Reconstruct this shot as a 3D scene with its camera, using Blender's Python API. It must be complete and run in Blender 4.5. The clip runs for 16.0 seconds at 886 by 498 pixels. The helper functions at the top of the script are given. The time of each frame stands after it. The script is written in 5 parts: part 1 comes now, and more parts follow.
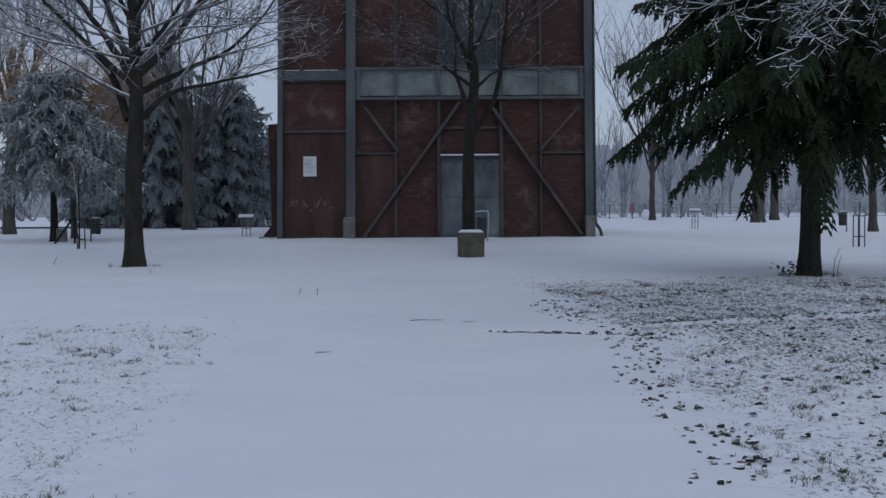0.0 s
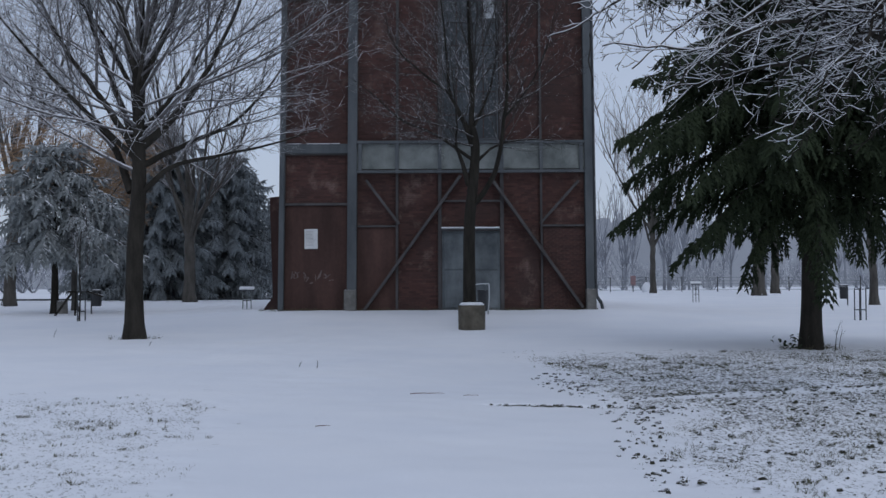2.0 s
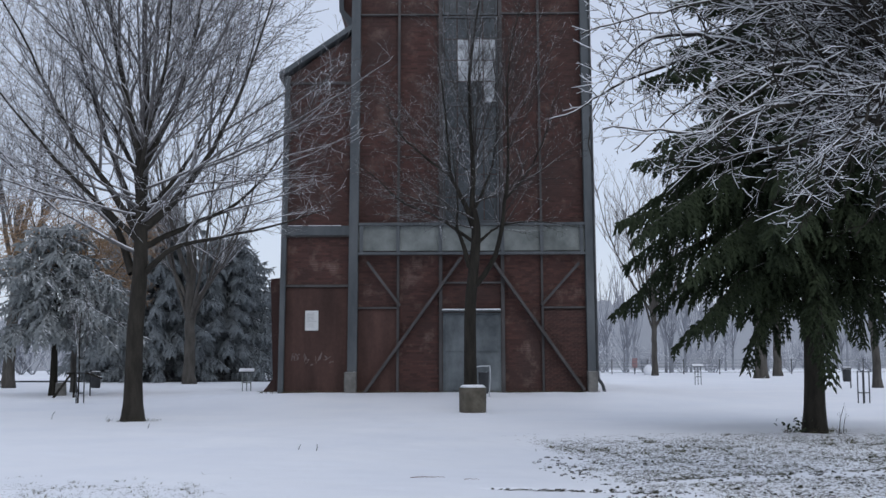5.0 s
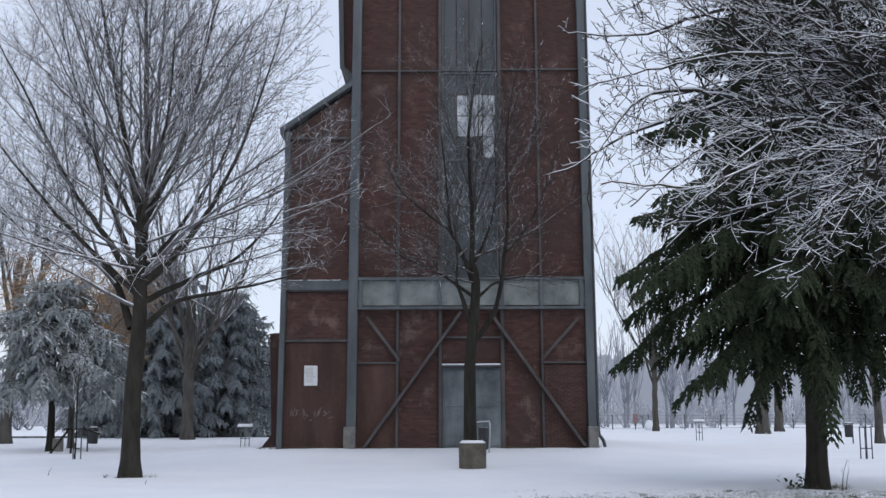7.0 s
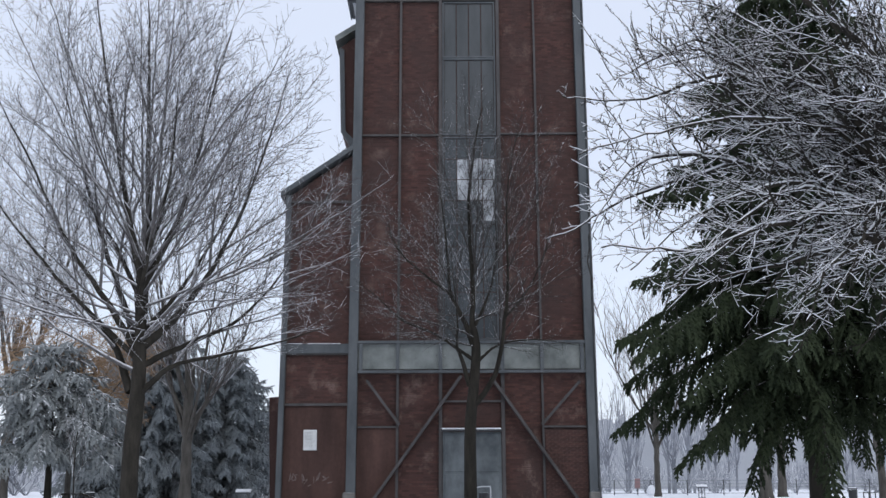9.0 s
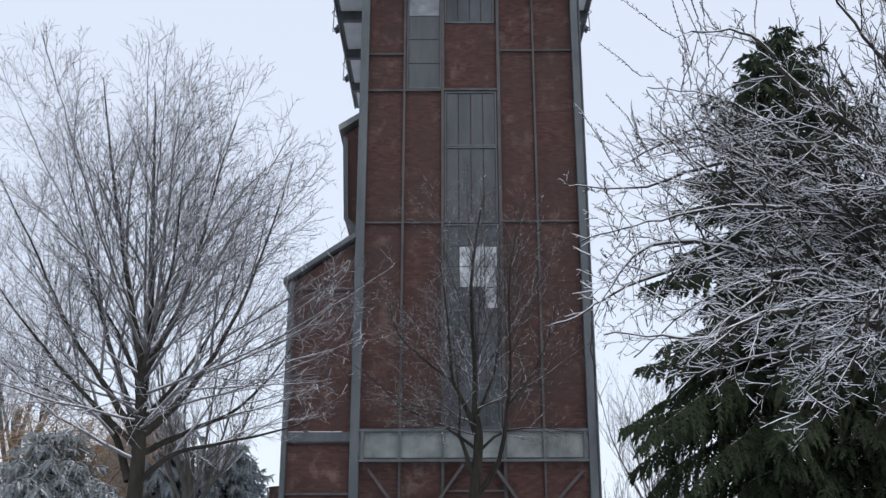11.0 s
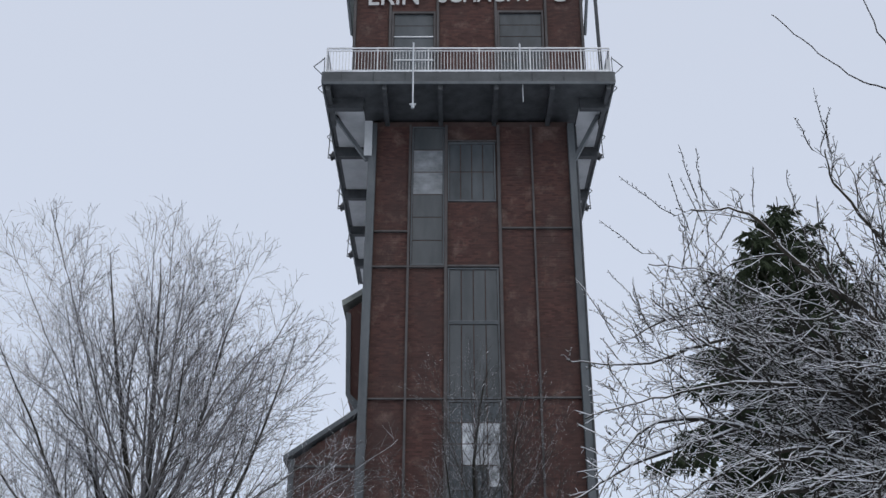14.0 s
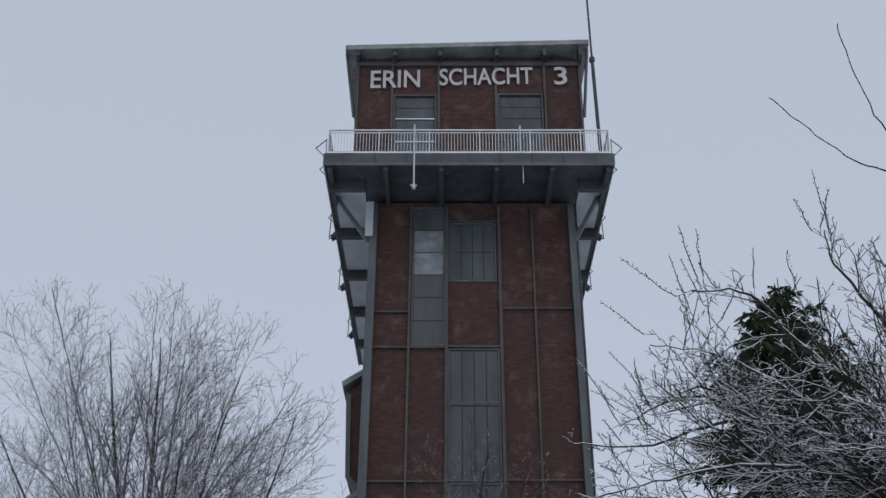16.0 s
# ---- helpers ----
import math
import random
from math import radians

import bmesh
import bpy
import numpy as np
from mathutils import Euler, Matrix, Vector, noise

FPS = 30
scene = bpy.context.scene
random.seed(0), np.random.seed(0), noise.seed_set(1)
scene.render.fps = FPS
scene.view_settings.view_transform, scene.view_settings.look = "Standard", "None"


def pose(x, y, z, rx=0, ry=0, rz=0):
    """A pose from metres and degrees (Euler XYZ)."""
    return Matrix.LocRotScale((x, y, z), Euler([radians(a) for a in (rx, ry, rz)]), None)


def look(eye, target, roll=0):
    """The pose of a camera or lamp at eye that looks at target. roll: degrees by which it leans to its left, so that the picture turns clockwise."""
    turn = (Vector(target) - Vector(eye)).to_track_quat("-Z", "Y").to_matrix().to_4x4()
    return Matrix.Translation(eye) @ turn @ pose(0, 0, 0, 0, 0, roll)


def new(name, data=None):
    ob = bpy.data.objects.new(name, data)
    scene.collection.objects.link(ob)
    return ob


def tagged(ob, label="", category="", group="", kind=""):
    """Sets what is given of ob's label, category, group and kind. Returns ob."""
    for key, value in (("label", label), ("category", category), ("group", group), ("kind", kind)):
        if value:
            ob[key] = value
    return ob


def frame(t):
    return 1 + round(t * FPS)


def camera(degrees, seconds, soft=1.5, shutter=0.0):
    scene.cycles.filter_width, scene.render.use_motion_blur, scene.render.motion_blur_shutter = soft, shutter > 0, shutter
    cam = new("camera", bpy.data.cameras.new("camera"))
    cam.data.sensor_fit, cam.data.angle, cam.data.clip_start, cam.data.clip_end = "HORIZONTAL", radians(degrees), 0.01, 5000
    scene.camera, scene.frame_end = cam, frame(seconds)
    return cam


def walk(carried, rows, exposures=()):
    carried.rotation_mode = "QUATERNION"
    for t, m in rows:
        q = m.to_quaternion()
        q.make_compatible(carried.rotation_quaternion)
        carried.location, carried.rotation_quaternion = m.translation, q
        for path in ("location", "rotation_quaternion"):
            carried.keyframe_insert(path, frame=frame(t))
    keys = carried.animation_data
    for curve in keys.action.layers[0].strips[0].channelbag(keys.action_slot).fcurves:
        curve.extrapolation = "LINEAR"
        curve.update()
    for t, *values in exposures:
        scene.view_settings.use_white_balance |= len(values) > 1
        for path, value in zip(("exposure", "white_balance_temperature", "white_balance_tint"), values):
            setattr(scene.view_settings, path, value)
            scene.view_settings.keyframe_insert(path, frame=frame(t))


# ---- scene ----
cam = camera(41.51, 16.0, soft=1.5)
EYE = 1.5
# seconds, pitch, roll, yaw: a tripod head tilting up
ROWS = [
    (0.0, -1.9, 0.36, 0.0), (0.5, -1.11, 0.35, -0.02), (1.0, -0.26, 0.33, 0.0), (1.5, 0.66, 0.31, 0.01),
    (2.0, 1.66, 0.27, 0.02), (2.5, 2.32, 0.25, 0.03), (3.0, 2.93, 0.23, 0.06), (3.5, 3.62, 0.22, 0.05),
    (4.0, 4.33, 0.2, 0.06), (6.5, 7.67, 0.18, 0.03), (7.0, 8.34, 0.2, 0.02), (7.5, 8.78, 0.23, -0.01),
    (8.0, 9.31, 0.24, 0.0), (8.5, 10.4, 0.24, 0.0), (9.0, 11.44, 0.19, 0.02), (11.5, 17.18, 0.09, 0.15),
    (12.0, 18.79, 0.06, 0.18), (12.5, 20.09, 0.02, 0.21), (13.0, 21.54, -0.05, 0.26), (13.5, 22.95, -0.07, 0.25),
    (14.0, 24.3, -0.11, 0.27), (14.5, 25.28, -0.14, 0.3), (15.0, 26.18, -0.17, 0.31), (15.5, 27.14, -0.18, 0.3),
    (16.0, 28.24, -0.18, 0.32),
]
EXPOSURES = [(0.0, -0.9, 5850, 12), (1.5, -0.78, 5900, 12), (3.0, -0.38, 6100, 12), (4.0, -0.28, 6200, 12), (6.5, 0.0, 6350, 12), (9.0, 0.16, 6450, 12),
             (12.5, 0.22, 6550, 11), (14.5, -0.2, 6500, 11), (16.0, -0.42, 6400, 11)]
walk(cam, [(t, pose(0, 0, EYE) @ pose(0, 0, 0, 0, 0, yaw) @ pose(0, 0, 0, 90 + pitch) @ pose(0, 0, 0, 0, 0, -roll)) for t, pitch, roll, yaw in ROWS], EXPOSURES)

# ---- overcast winter daylight ----
world = bpy.data.worlds.new("overcast")
scene.world = world
world.use_nodes = True
wn, wl = world.node_tree.nodes, world.node_tree.links
wn.clear()
sky = wn.new("ShaderNodeTexSky")
sky.sky_type, sky.sun_disc, sky.sun_elevation, sky.sun_rotation = "NISHITA", False, radians(43), radians(163)
dim = wn.new("ShaderNodeMix")
dim.data_type = "RGBA"
dim.inputs[0].default_value = 0.97
dim.inputs[7].default_value = (0.705, 0.765, 0.88, 1)
bg = wn.new("ShaderNodeBackground")
bg.inputs[1].default_value = 0.88
out = wn.new("ShaderNodeOutputWorld")
wl.new(sky.outputs[0], dim.inputs[6])
wl.new(dim.outputs[2], bg.inputs[0])
wl.new(bg.outputs[0], out.inputs[0])
sun = new("sun", bpy.data.lights.new("sun", "SUN"))
sun.data.energy, sun.data.angle, sun.data.color = 0.7, radians(40), (1, 0.97, 0.93)
sun.matrix_world = look((10, -12, 31), (0, 20, 0))

# ---- materials ----
def node_mat(name, rough=0.8, metal=0.0, spec=0.3):
    m = bpy.data.materials.new(name)
    m.use_nodes = True
    nt = m.node_tree
    b = nt.nodes["Principled BSDF"]
    b.inputs["Roughness"].default_value, b.inputs["Metallic"].default_value = rough, metal
    b.inputs["Specular IOR Level"].default_value = spec
    return m, nt, b


def noise_tex(nt, scale, detail=5.0, rough=0.6, stretch=None):
    tc = nt.nodes.new("ShaderNodeTexCoord")
    mp = nt.nodes.new("ShaderNodeMapping")
    if stretch:
        mp.inputs["Scale"].default_value = stretch
    n = nt.nodes.new("ShaderNodeTexNoise")
    n.inputs["Scale"].default_value, n.inputs["Detail"].default_value, n.inputs["Roughness"].default_value = scale, detail, rough
    nt.links.new(tc.outputs["Object"], mp.inputs[0])
    nt.links.new(mp.outputs[0], n.inputs["Vector"])
    return n.outputs["Fac"]


def ramp(nt, fac, *stops):
    r = nt.nodes.new("ShaderNodeValToRGB")
    while len(r.color_ramp.elements) < len(stops):
        r.color_ramp.elements.new(0.5)
    for e, (p, c) in zip(r.color_ramp.elements, stops):
        e.position, e.color = p, (*c, 1) if len(c) == 3 else c
    nt.links.new(fac, r.inputs[0])
    return r.outputs[0]


def mix(nt, fac, a, b, mode="MIX"):
    m = nt.nodes.new("ShaderNodeMix")
    m.data_type, m.blend_type = "RGBA", mode
    for sock, v in ((m.inputs[0], fac), (m.inputs[6], a), (m.inputs[7], b)):
        if isinstance(v, (int, float)):
            sock.default_value = v
        elif isinstance(v, tuple):
            sock.default_value = (*v, 1)
        else:
            nt.links.new(v, sock)
    return m.outputs[2]


def calc(nt, op, a, b=0.0):
    m = nt.nodes.new("ShaderNodeMath")
    m.operation = op
    for sock, v in zip(m.inputs, (a, b)):
        if isinstance(v, (int, float)):
            sock.default_value = v
        else:
            nt.links.new(v, sock)
    return m.outputs[0]


def bump(nt, b, height, strength=0.3, dist=0.01):
    n = nt.nodes.new("ShaderNodeBump")
    n.inputs["Strength"].default_value, n.inputs["Distance"].default_value = strength, dist
    nt.links.new(height, n.inputs["Height"])
    nt.links.new(n.outputs[0], b.inputs["Normal"])


def upward(nt, lo, hi):
    """1 on faces that look up, 0 on the rest: where snow can lie."""
    g = nt.nodes.new("ShaderNodeNewGeometry")
    s = nt.nodes.new("ShaderNodeSeparateXYZ")
    nt.links.new(g.outputs["Normal"], s.inputs[0])
    r = nt.nodes.new("ShaderNodeMapRange")
    r.inputs["From Min"].default_value, r.inputs["From Max"].default_value = lo, hi
    nt.links.new(s.outputs["Z"], r.inputs["Value"])
    return r.outputs[0]


def plain(name, dark, light, scale=4.0, rough=0.7, metal=0.0, rel=0.2, stretch=None, snow=None, spec=0.3, fine=60.0):
    m, nt, b = node_mat(name, rough, metal, spec)
    n1, n2 = noise_tex(nt, scale, 6, 0.65, stretch), noise_tex(nt, fine, 3)
    col = ramp(nt, n1, (0.3, dark), (0.7, light))
    col = mix(nt, 0.35, col, ramp(nt, n2, (0.3, (0.55, 0.55, 0.55)), (0.7, (1, 1, 1))), "MULTIPLY")
    if snow:
        lie = calc(nt, "MULTIPLY", upward(nt, snow[0], snow[1]), ramp(nt, noise_tex(nt, snow[2], 3), (snow[3], (0, 0, 0)), (snow[3] + 0.12, (1, 1, 1))))
        col = mix(nt, lie, col, (0.86, 0.88, 0.92))
    nt.links.new(col, b.inputs["Base Color"])
    bump(nt, b, n2, rel, 0.01)
    return m


def brick_mat(name, tone=1.0, white=0.5):
    m, nt, b = node_mat(name, 0.85, 0, 0.25)
    oi = nt.nodes.new("ShaderNodeObjectInfo")
    ge = nt.nodes.new("ShaderNodeNewGeometry")
    rnd = calc(nt, "FRACT", calc(nt, "ADD", oi.outputs["Random"], ge.outputs["Random Per Island"]))
    c = [tuple(tone * v for v in x) for x in ((0.052, 0.028, 0.024), (0.07, 0.036, 0.031), (0.092, 0.046, 0.038), (0.062, 0.034, 0.03))]
    col = ramp(nt, rnd, (0.0, c[0]), (0.35, c[1]), (0.75, c[2]), (1.0, c[3]))
    soot = noise_tex(nt, 0.55, 6, 0.65, (1, 1, 0.6))
    col = mix(nt, ramp(nt, soot, (0.42, (0, 0, 0)), (0.68, (0.85, 0.85, 0.85))), col, (0.055, 0.036, 0.032))
    bloom = noise_tex(nt, 1.1, 8, 0.74, (1, 1, 0.9))
    col = mix(nt, ramp(nt, bloom, (0.53, (0, 0, 0)), (0.72, (white, white, white))), col, (0.23, 0.165, 0.14))
    nt.links.new(col, b.inputs["Base Color"])
    bump(nt, b, noise_tex(nt, 70, 3), 0.4, 0.01)
    return m


def snow_mat():
    m, nt, b = node_mat("snow", 0.65, 0, 0.2)
    at = nt.nodes.new("ShaderNodeAttribute")
    at.attribute_name = "turf"
    col = ramp(nt, noise_tex(nt, 0.35, 4), (0.3, (0.80, 0.825, 0.87)), (0.7, (0.87, 0.885, 0.91)))
    turf = ramp(nt, noise_tex(nt, 9, 5, 0.7), (0.3, (0.03, 0.032, 0.021)), (0.7, (0.11, 0.108, 0.07)))
    holes = noise_tex(nt, 22.0, 8, 0.75, (1, 0.8, 1))
    gate = ramp(nt, calc(nt, "ADD", calc(nt, "MULTIPLY", at.outputs["Fac"], 0.6), holes), (0.755, (0, 0, 0)), (0.835, (1, 1, 1)))
    col = mix(nt, gate, col, turf)
    nt.links.new(col, b.inputs["Base Color"])
    bump(nt, b, noise_tex(nt, 14, 6, 0.7), 0.25, 0.02)
    return m


MAT = dict(
    snow=snow_mat(),
    render=plain("brown painted render", (0.045, 0.027, 0.023), (0.105, 0.06, 0.05), 0.7, 0.85, 0, 0.25, (1.6, 1, 0.3), None, 0.2, 9),
    white_snow=plain("settled snow", (0.82, 0.84, 0.88), (0.88, 0.9, 0.92), 6, 0.7),
    brick=brick_mat("brick"),
    brick_pale=brick_mat("weathered brick", 1.1, 0.8),
    mortar=plain("mortar", (0.05, 0.031, 0.027), (0.09, 0.06, 0.052), 2.5, 0.9),
    steel=plain("painted steel", (0.06, 0.07, 0.077), (0.125, 0.137, 0.145), 1.2, 0.55, 0.15, 0.15, (1, 1, 0.3), (0.75, 0.95, 3, 0.45)),
    steel_worn=plain("rust stained steel", (0.05, 0.047, 0.047), (0.105, 0.098, 0.097), 1.5, 0.65, 0.1, 0.2, (1, 1, 0.4), (0.8, 0.97, 3, 0.45)),
    steel_edge=plain("dark grey edge steel", (0.05, 0.055, 0.058), (0.10, 0.108, 0.112), 1.5, 0.6, 0.1, 0.2, (0.5, 1, 1)),
    steel_pale=plain("pale painted steel", (0.095, 0.108, 0.104), (0.30, 0.325, 0.31), 0.9, 0.5, 0.1, 0.15, (1, 1, 0.9)),
    steel_dark=plain("dark steel", (0.038, 0.042, 0.045), (0.085, 0.091, 0.096), 2, 0.6, 0.2, 0.15, None, (0.75, 0.95, 3, 0.45)),
    galvanised=plain("galvanised steel", (0.42, 0.44, 0.46), (0.58, 0.6, 0.62), 3, 0.45, 0.5),
    concrete=plain("concrete", (0.11, 0.108, 0.10), (0.23, 0.225, 0.21), 3, 0.9, 0, 0.4, None, (0.7, 0.9, 3, 0.35)),
    planter=plain("weathered planter concrete", (0.06, 0.052, 0.04), (0.15, 0.135, 0.105), 3, 0.9, 0, 0.5),
    soffit=plain("pale soffit sheet", (0.34, 0.36, 0.37), (0.52, 0.54, 0.55), 0.8, 0.6, 0, 0.1),
    paint=plain("weathered white letter paint", (0.36, 0.36, 0.36), (0.56, 0.56, 0.55), 5, 0.6),
    door=plain("blue grey door paint", (0.05, 0.06, 0.066), (0.20, 0.225, 0.235), 0.9, 0.55, 0.1, 0.15, (1, 1, 0.7)),
    sheet=plain("grey sheet", (0.045, 0.052, 0.056), (0.09, 0.098, 0.102), 0.9, 0.5, 0.1, 0.1, (1, 1, 0.25)),
    notice=plain("notice paper", (0.6, 0.62, 0.62), (0.74, 0.75, 0.74), 3, 0.6),
    ink=plain("faded ink", (0.3, 0.3, 0.3), (0.4, 0.4, 0.4), 3, 0.8),
    bark=plain("bark", (0.014, 0.013, 0.011), (0.042, 0.038, 0.031), 5, 0.95, 0, 0.8, (1, 1, 0.25), (0.7, 0.9, 5, 0.42), 0.15, 25),
    bark_mid=plain("lime bark", (0.017, 0.0155, 0.013), (0.05, 0.045, 0.037), 5, 0.95, 0, 0.8, (1, 1, 0.25), (0.7, 0.9, 5, 0.42), 0.15, 25),
    twig=plain("rimed twig", (0.065, 0.061, 0.06), (0.165, 0.16, 0.16), 8, 0.9, 0, 0.2, None, (-0.1, 0.65, 9, 0.33), 0.15),
    speckled=plain("dark twig with snow specks", (0.028, 0.025, 0.023), (0.075, 0.07, 0.066), 8, 0.9, 0, 0.2, None, (0.1, 0.7, 16, 0.46), 0.15),
    rime=plain("hoar frosted twig", (0.05, 0.042, 0.038), (0.12, 0.105, 0.095), 8, 0.9, 0, 0.2, None, (-0.1, 0.5, 7, 0.3), 0.15),
    willow=plain("golden frosted twig", (0.25, 0.155, 0.085), (0.42, 0.29, 0.18), 6, 0.9, 0, 0.2, None, (0.6, 0.95, 5, 0.5), 0.15),
    needle=plain("spruce needles", (0.013, 0.02, 0.01), (0.042, 0.058, 0.028), 3, 0.8, 0, 0.1, None, (0.8, 1.0, 4, 0.62), 0.2),
    # real frost, with the veil of mist also mixed into the base colour
    needle_rimed=plain("frosted spruce needles paled for mist", (0.13, 0.148, 0.15), (0.3, 0.325, 0.33), 4, 0.85, 0, 0.1, None, (0.5, 1.0, 2.5, 0.46), 0.2),
    # rime on the wood, made paler still so the colour carries distance haze
    far_twig=plain("far rimed wood paled for haze", (0.15, 0.16, 0.18), (0.33, 0.35, 0.39), 0.4, 0.9, 0, 0.1, None, (0.0, 0.6, 1.2, 0.35), 0.1),
    laden=plain("snow laden twig", (0.02, 0.018, 0.015), (0.05, 0.045, 0.04), 8, 0.9, 0, 0.2, None, (0.35, 0.8, 6, 0.3), 0.15),
    laden_bark=plain("snow laden bark", (0.022, 0.02, 0.016), (0.06, 0.052, 0.042), 6, 0.95, 0, 0.6, None, (0.65, 0.9, 3, 0.36), 0.15),
    bark_pale=plain("grey bark", (0.05, 0.047, 0.042), (0.12, 0.112, 0.10), 4, 0.95, 0, 0.6, (1, 1, 0.25), (0.5, 0.85, 4, 0.4), 0.15, 20),
    # dark foliage lightened far beyond its own colour to paint in the mist
    needle_far=plain("conifer needles paled for haze", (0.15, 0.17, 0.178), (0.27, 0.298, 0.312), 2, 0.85, 0, 0.1, None, (0.9, 1.0, 1.0, 0.58), 0.2),
    # flat grey that paints the haze over the distant woods
    mist=plain("painted distance haze", (0.36, 0.378, 0.405), (0.43, 0.45, 0.48), 0.05, 1.0, 0, 0.0),
    faded=plain("faded scrawl paint", (0.11, 0.085, 0.08), (0.26, 0.22, 0.21), 6, 0.8),
    stick=plain("reddish bark", (0.12, 0.06, 0.045), (0.2, 0.1, 0.075), 8, 0.9),
    grass=plain("winter grass", (0.045, 0.05, 0.027), (0.15, 0.14, 0.08), 20, 0.9),
    clod=plain("snow capped turf", (0.02, 0.021, 0.014), (0.06, 0.058, 0.038), 14, 0.95, 0, 0.4, None, (0.45, 0.8, 11, 0.3)),
    bin=plain("bin plastic", (0.02, 0.022, 0.025), (0.05, 0.052, 0.056), 4, 0.5, 0, 0.1, None, (0.8, 0.95, 3, 0.3)),
    # red dulled to pink so the far board carries the haze
    red=plain("red paint paled for haze", (0.30, 0.17, 0.17), (0.4, 0.26, 0.26), 3, 0.6),
)


def glass_mat():
    m, nt, b = node_mat("dull glass", 0.4, 0, 0.25)
    col = ramp(nt, noise_tex(nt, 0.7, 4, 0.6, (1, 1, 0.4)), (0.3, (0.03, 0.036, 0.04)), (0.7, (0.085, 0.098, 0.106)))
    nt.links.new(col, b.inputs["Base Color"])
    return m


def pale_glass_mat():
    m, nt, b = node_mat("pale glass", 0.25, 0, 0.5)
    nt.links.new(ramp(nt, noise_tex(nt, 1.4, 4), (0.3, (0.2, 0.22, 0.235)), (0.7, (0.6, 0.63, 0.65))), b.inputs["Base Color"])
    return m


MAT["glass"], MAT["pale_glass"] = glass_mat(), pale_glass_mat()
# lighter colour paints the soft glow of light on the panel strip
MAT["glow_pane"] = plain("pane with painted light", (0.10, 0.112, 0.12), (0.27, 0.29, 0.305), 1.6, 0.4, 0, 0.05, (1, 1, 1.6))


# ---- mesh helpers ----
def part(name, bm, material, parent=None, label="", smooth=False):
    """Links a bmesh, or (vertices, faces), as one mesh object under a thing or a part."""
    me = bpy.data.meshes.new(name)
    if isinstance(bm, tuple):
        me.from_pydata(bm[0], [], bm[1])
    else:
        bm.to_mesh(me)
        bm.free()
    me.materials.append(MAT[material])
    if smooth:
        me.shade_smooth()
    ob = new(name, me)
    if parent:
        ob.parent = parent
    if label:
        tagged(ob, label)
    return ob


def empty(name, at=(0, 0, 0), rz=0.0):
    ob = new(name)
    ob.matrix_basis = pose(*at, 0, 0, rz)
    return ob


def bx(bm, x0, x1, y0, y1, z0, z1, bevel=0.0):
    r = bmesh.ops.create_cube(bm, size=1)
    for v in r["verts"]:
        v.co = Vector((x0 + (v.co.x + 0.5) * (x1 - x0), y0 + (v.co.y + 0.5) * (y1 - y0), z0 + (v.co.z + 0.5) * (z1 - z0)))
    if bevel:
        bmesh.ops.bevel(bm, geom=list({e for v in r["verts"] for e in v.link_edges}), offset=bevel, segments=1, affect="EDGES")
    return bm


def box(*a, bevel=0.0):
    return bx(bmesh.new(), *a, bevel=bevel)


def bar(bm, a, b, w, d=None, bevel=0.0):
    """A straight bar of section w x d from a to b."""
    a, b = Vector(a), Vector(b)
    r = bmesh.ops.create_cube(bm, size=1)
    m = Matrix.Translation((a + b) / 2) @ (b - a).to_track_quat("Z", "Y").to_matrix().to_4x4() @ Matrix.Diagonal((w, d or w, (b - a).length, 1))
    bmesh.ops.transform(bm, matrix=m, verts=r["verts"])
    return bm


def rod(bm, a, b, r, sides=8, r2=None):
    a, b = Vector(a), Vector(b)
    c = bmesh.ops.create_cone(bm, cap_ends=True, segments=sides, radius1=r, radius2=r if r2 is None else r2, depth=(b - a).length)
    bmesh.ops.transform(bm, matrix=Matrix.Translation((a + b) / 2) @ (b - a).to_track_quat("Z", "Y").to_matrix().to_4x4(), verts=c["verts"])
    return bm


def prism(pts, y0, y1):
    """A solid with the outline pts in x and z, from y0 to y1."""
    bm = bmesh.new()
    lo = [bm.verts.new((x, y0, z)) for x, z in pts]
    hi = [bm.verts.new((x, y1, z)) for x, z in pts]
    bm.faces.new(lo), bm.faces.new(hi[::-1])
    for i in range(len(pts)):
        j = (i + 1) % len(pts)
        bm.faces.new((lo[j], lo[i], hi[i], hi[j]))
    bmesh.ops.recalc_face_normals(bm, faces=bm.faces)
    return bm


# ---- ground ----
TX0, TX1, TY0, TY1 = -6.2, 5.6, 41.5, 58.0


def smooth01(a, b, v):
    t = min(1.0, max(0.0, (v - a) / (b - a)))
    return t * t * (3 - 2 * t)


def ground_z(x, y):
    z = 0.0085 * (min(max(y, 20), 105) - 20)
    d = math.hypot(max(TX0 - x, 0, x - TX1), max(TY0 - y, 0, y - TY1))
    return z + 0.34 * math.exp(-(d / 4) ** 2)


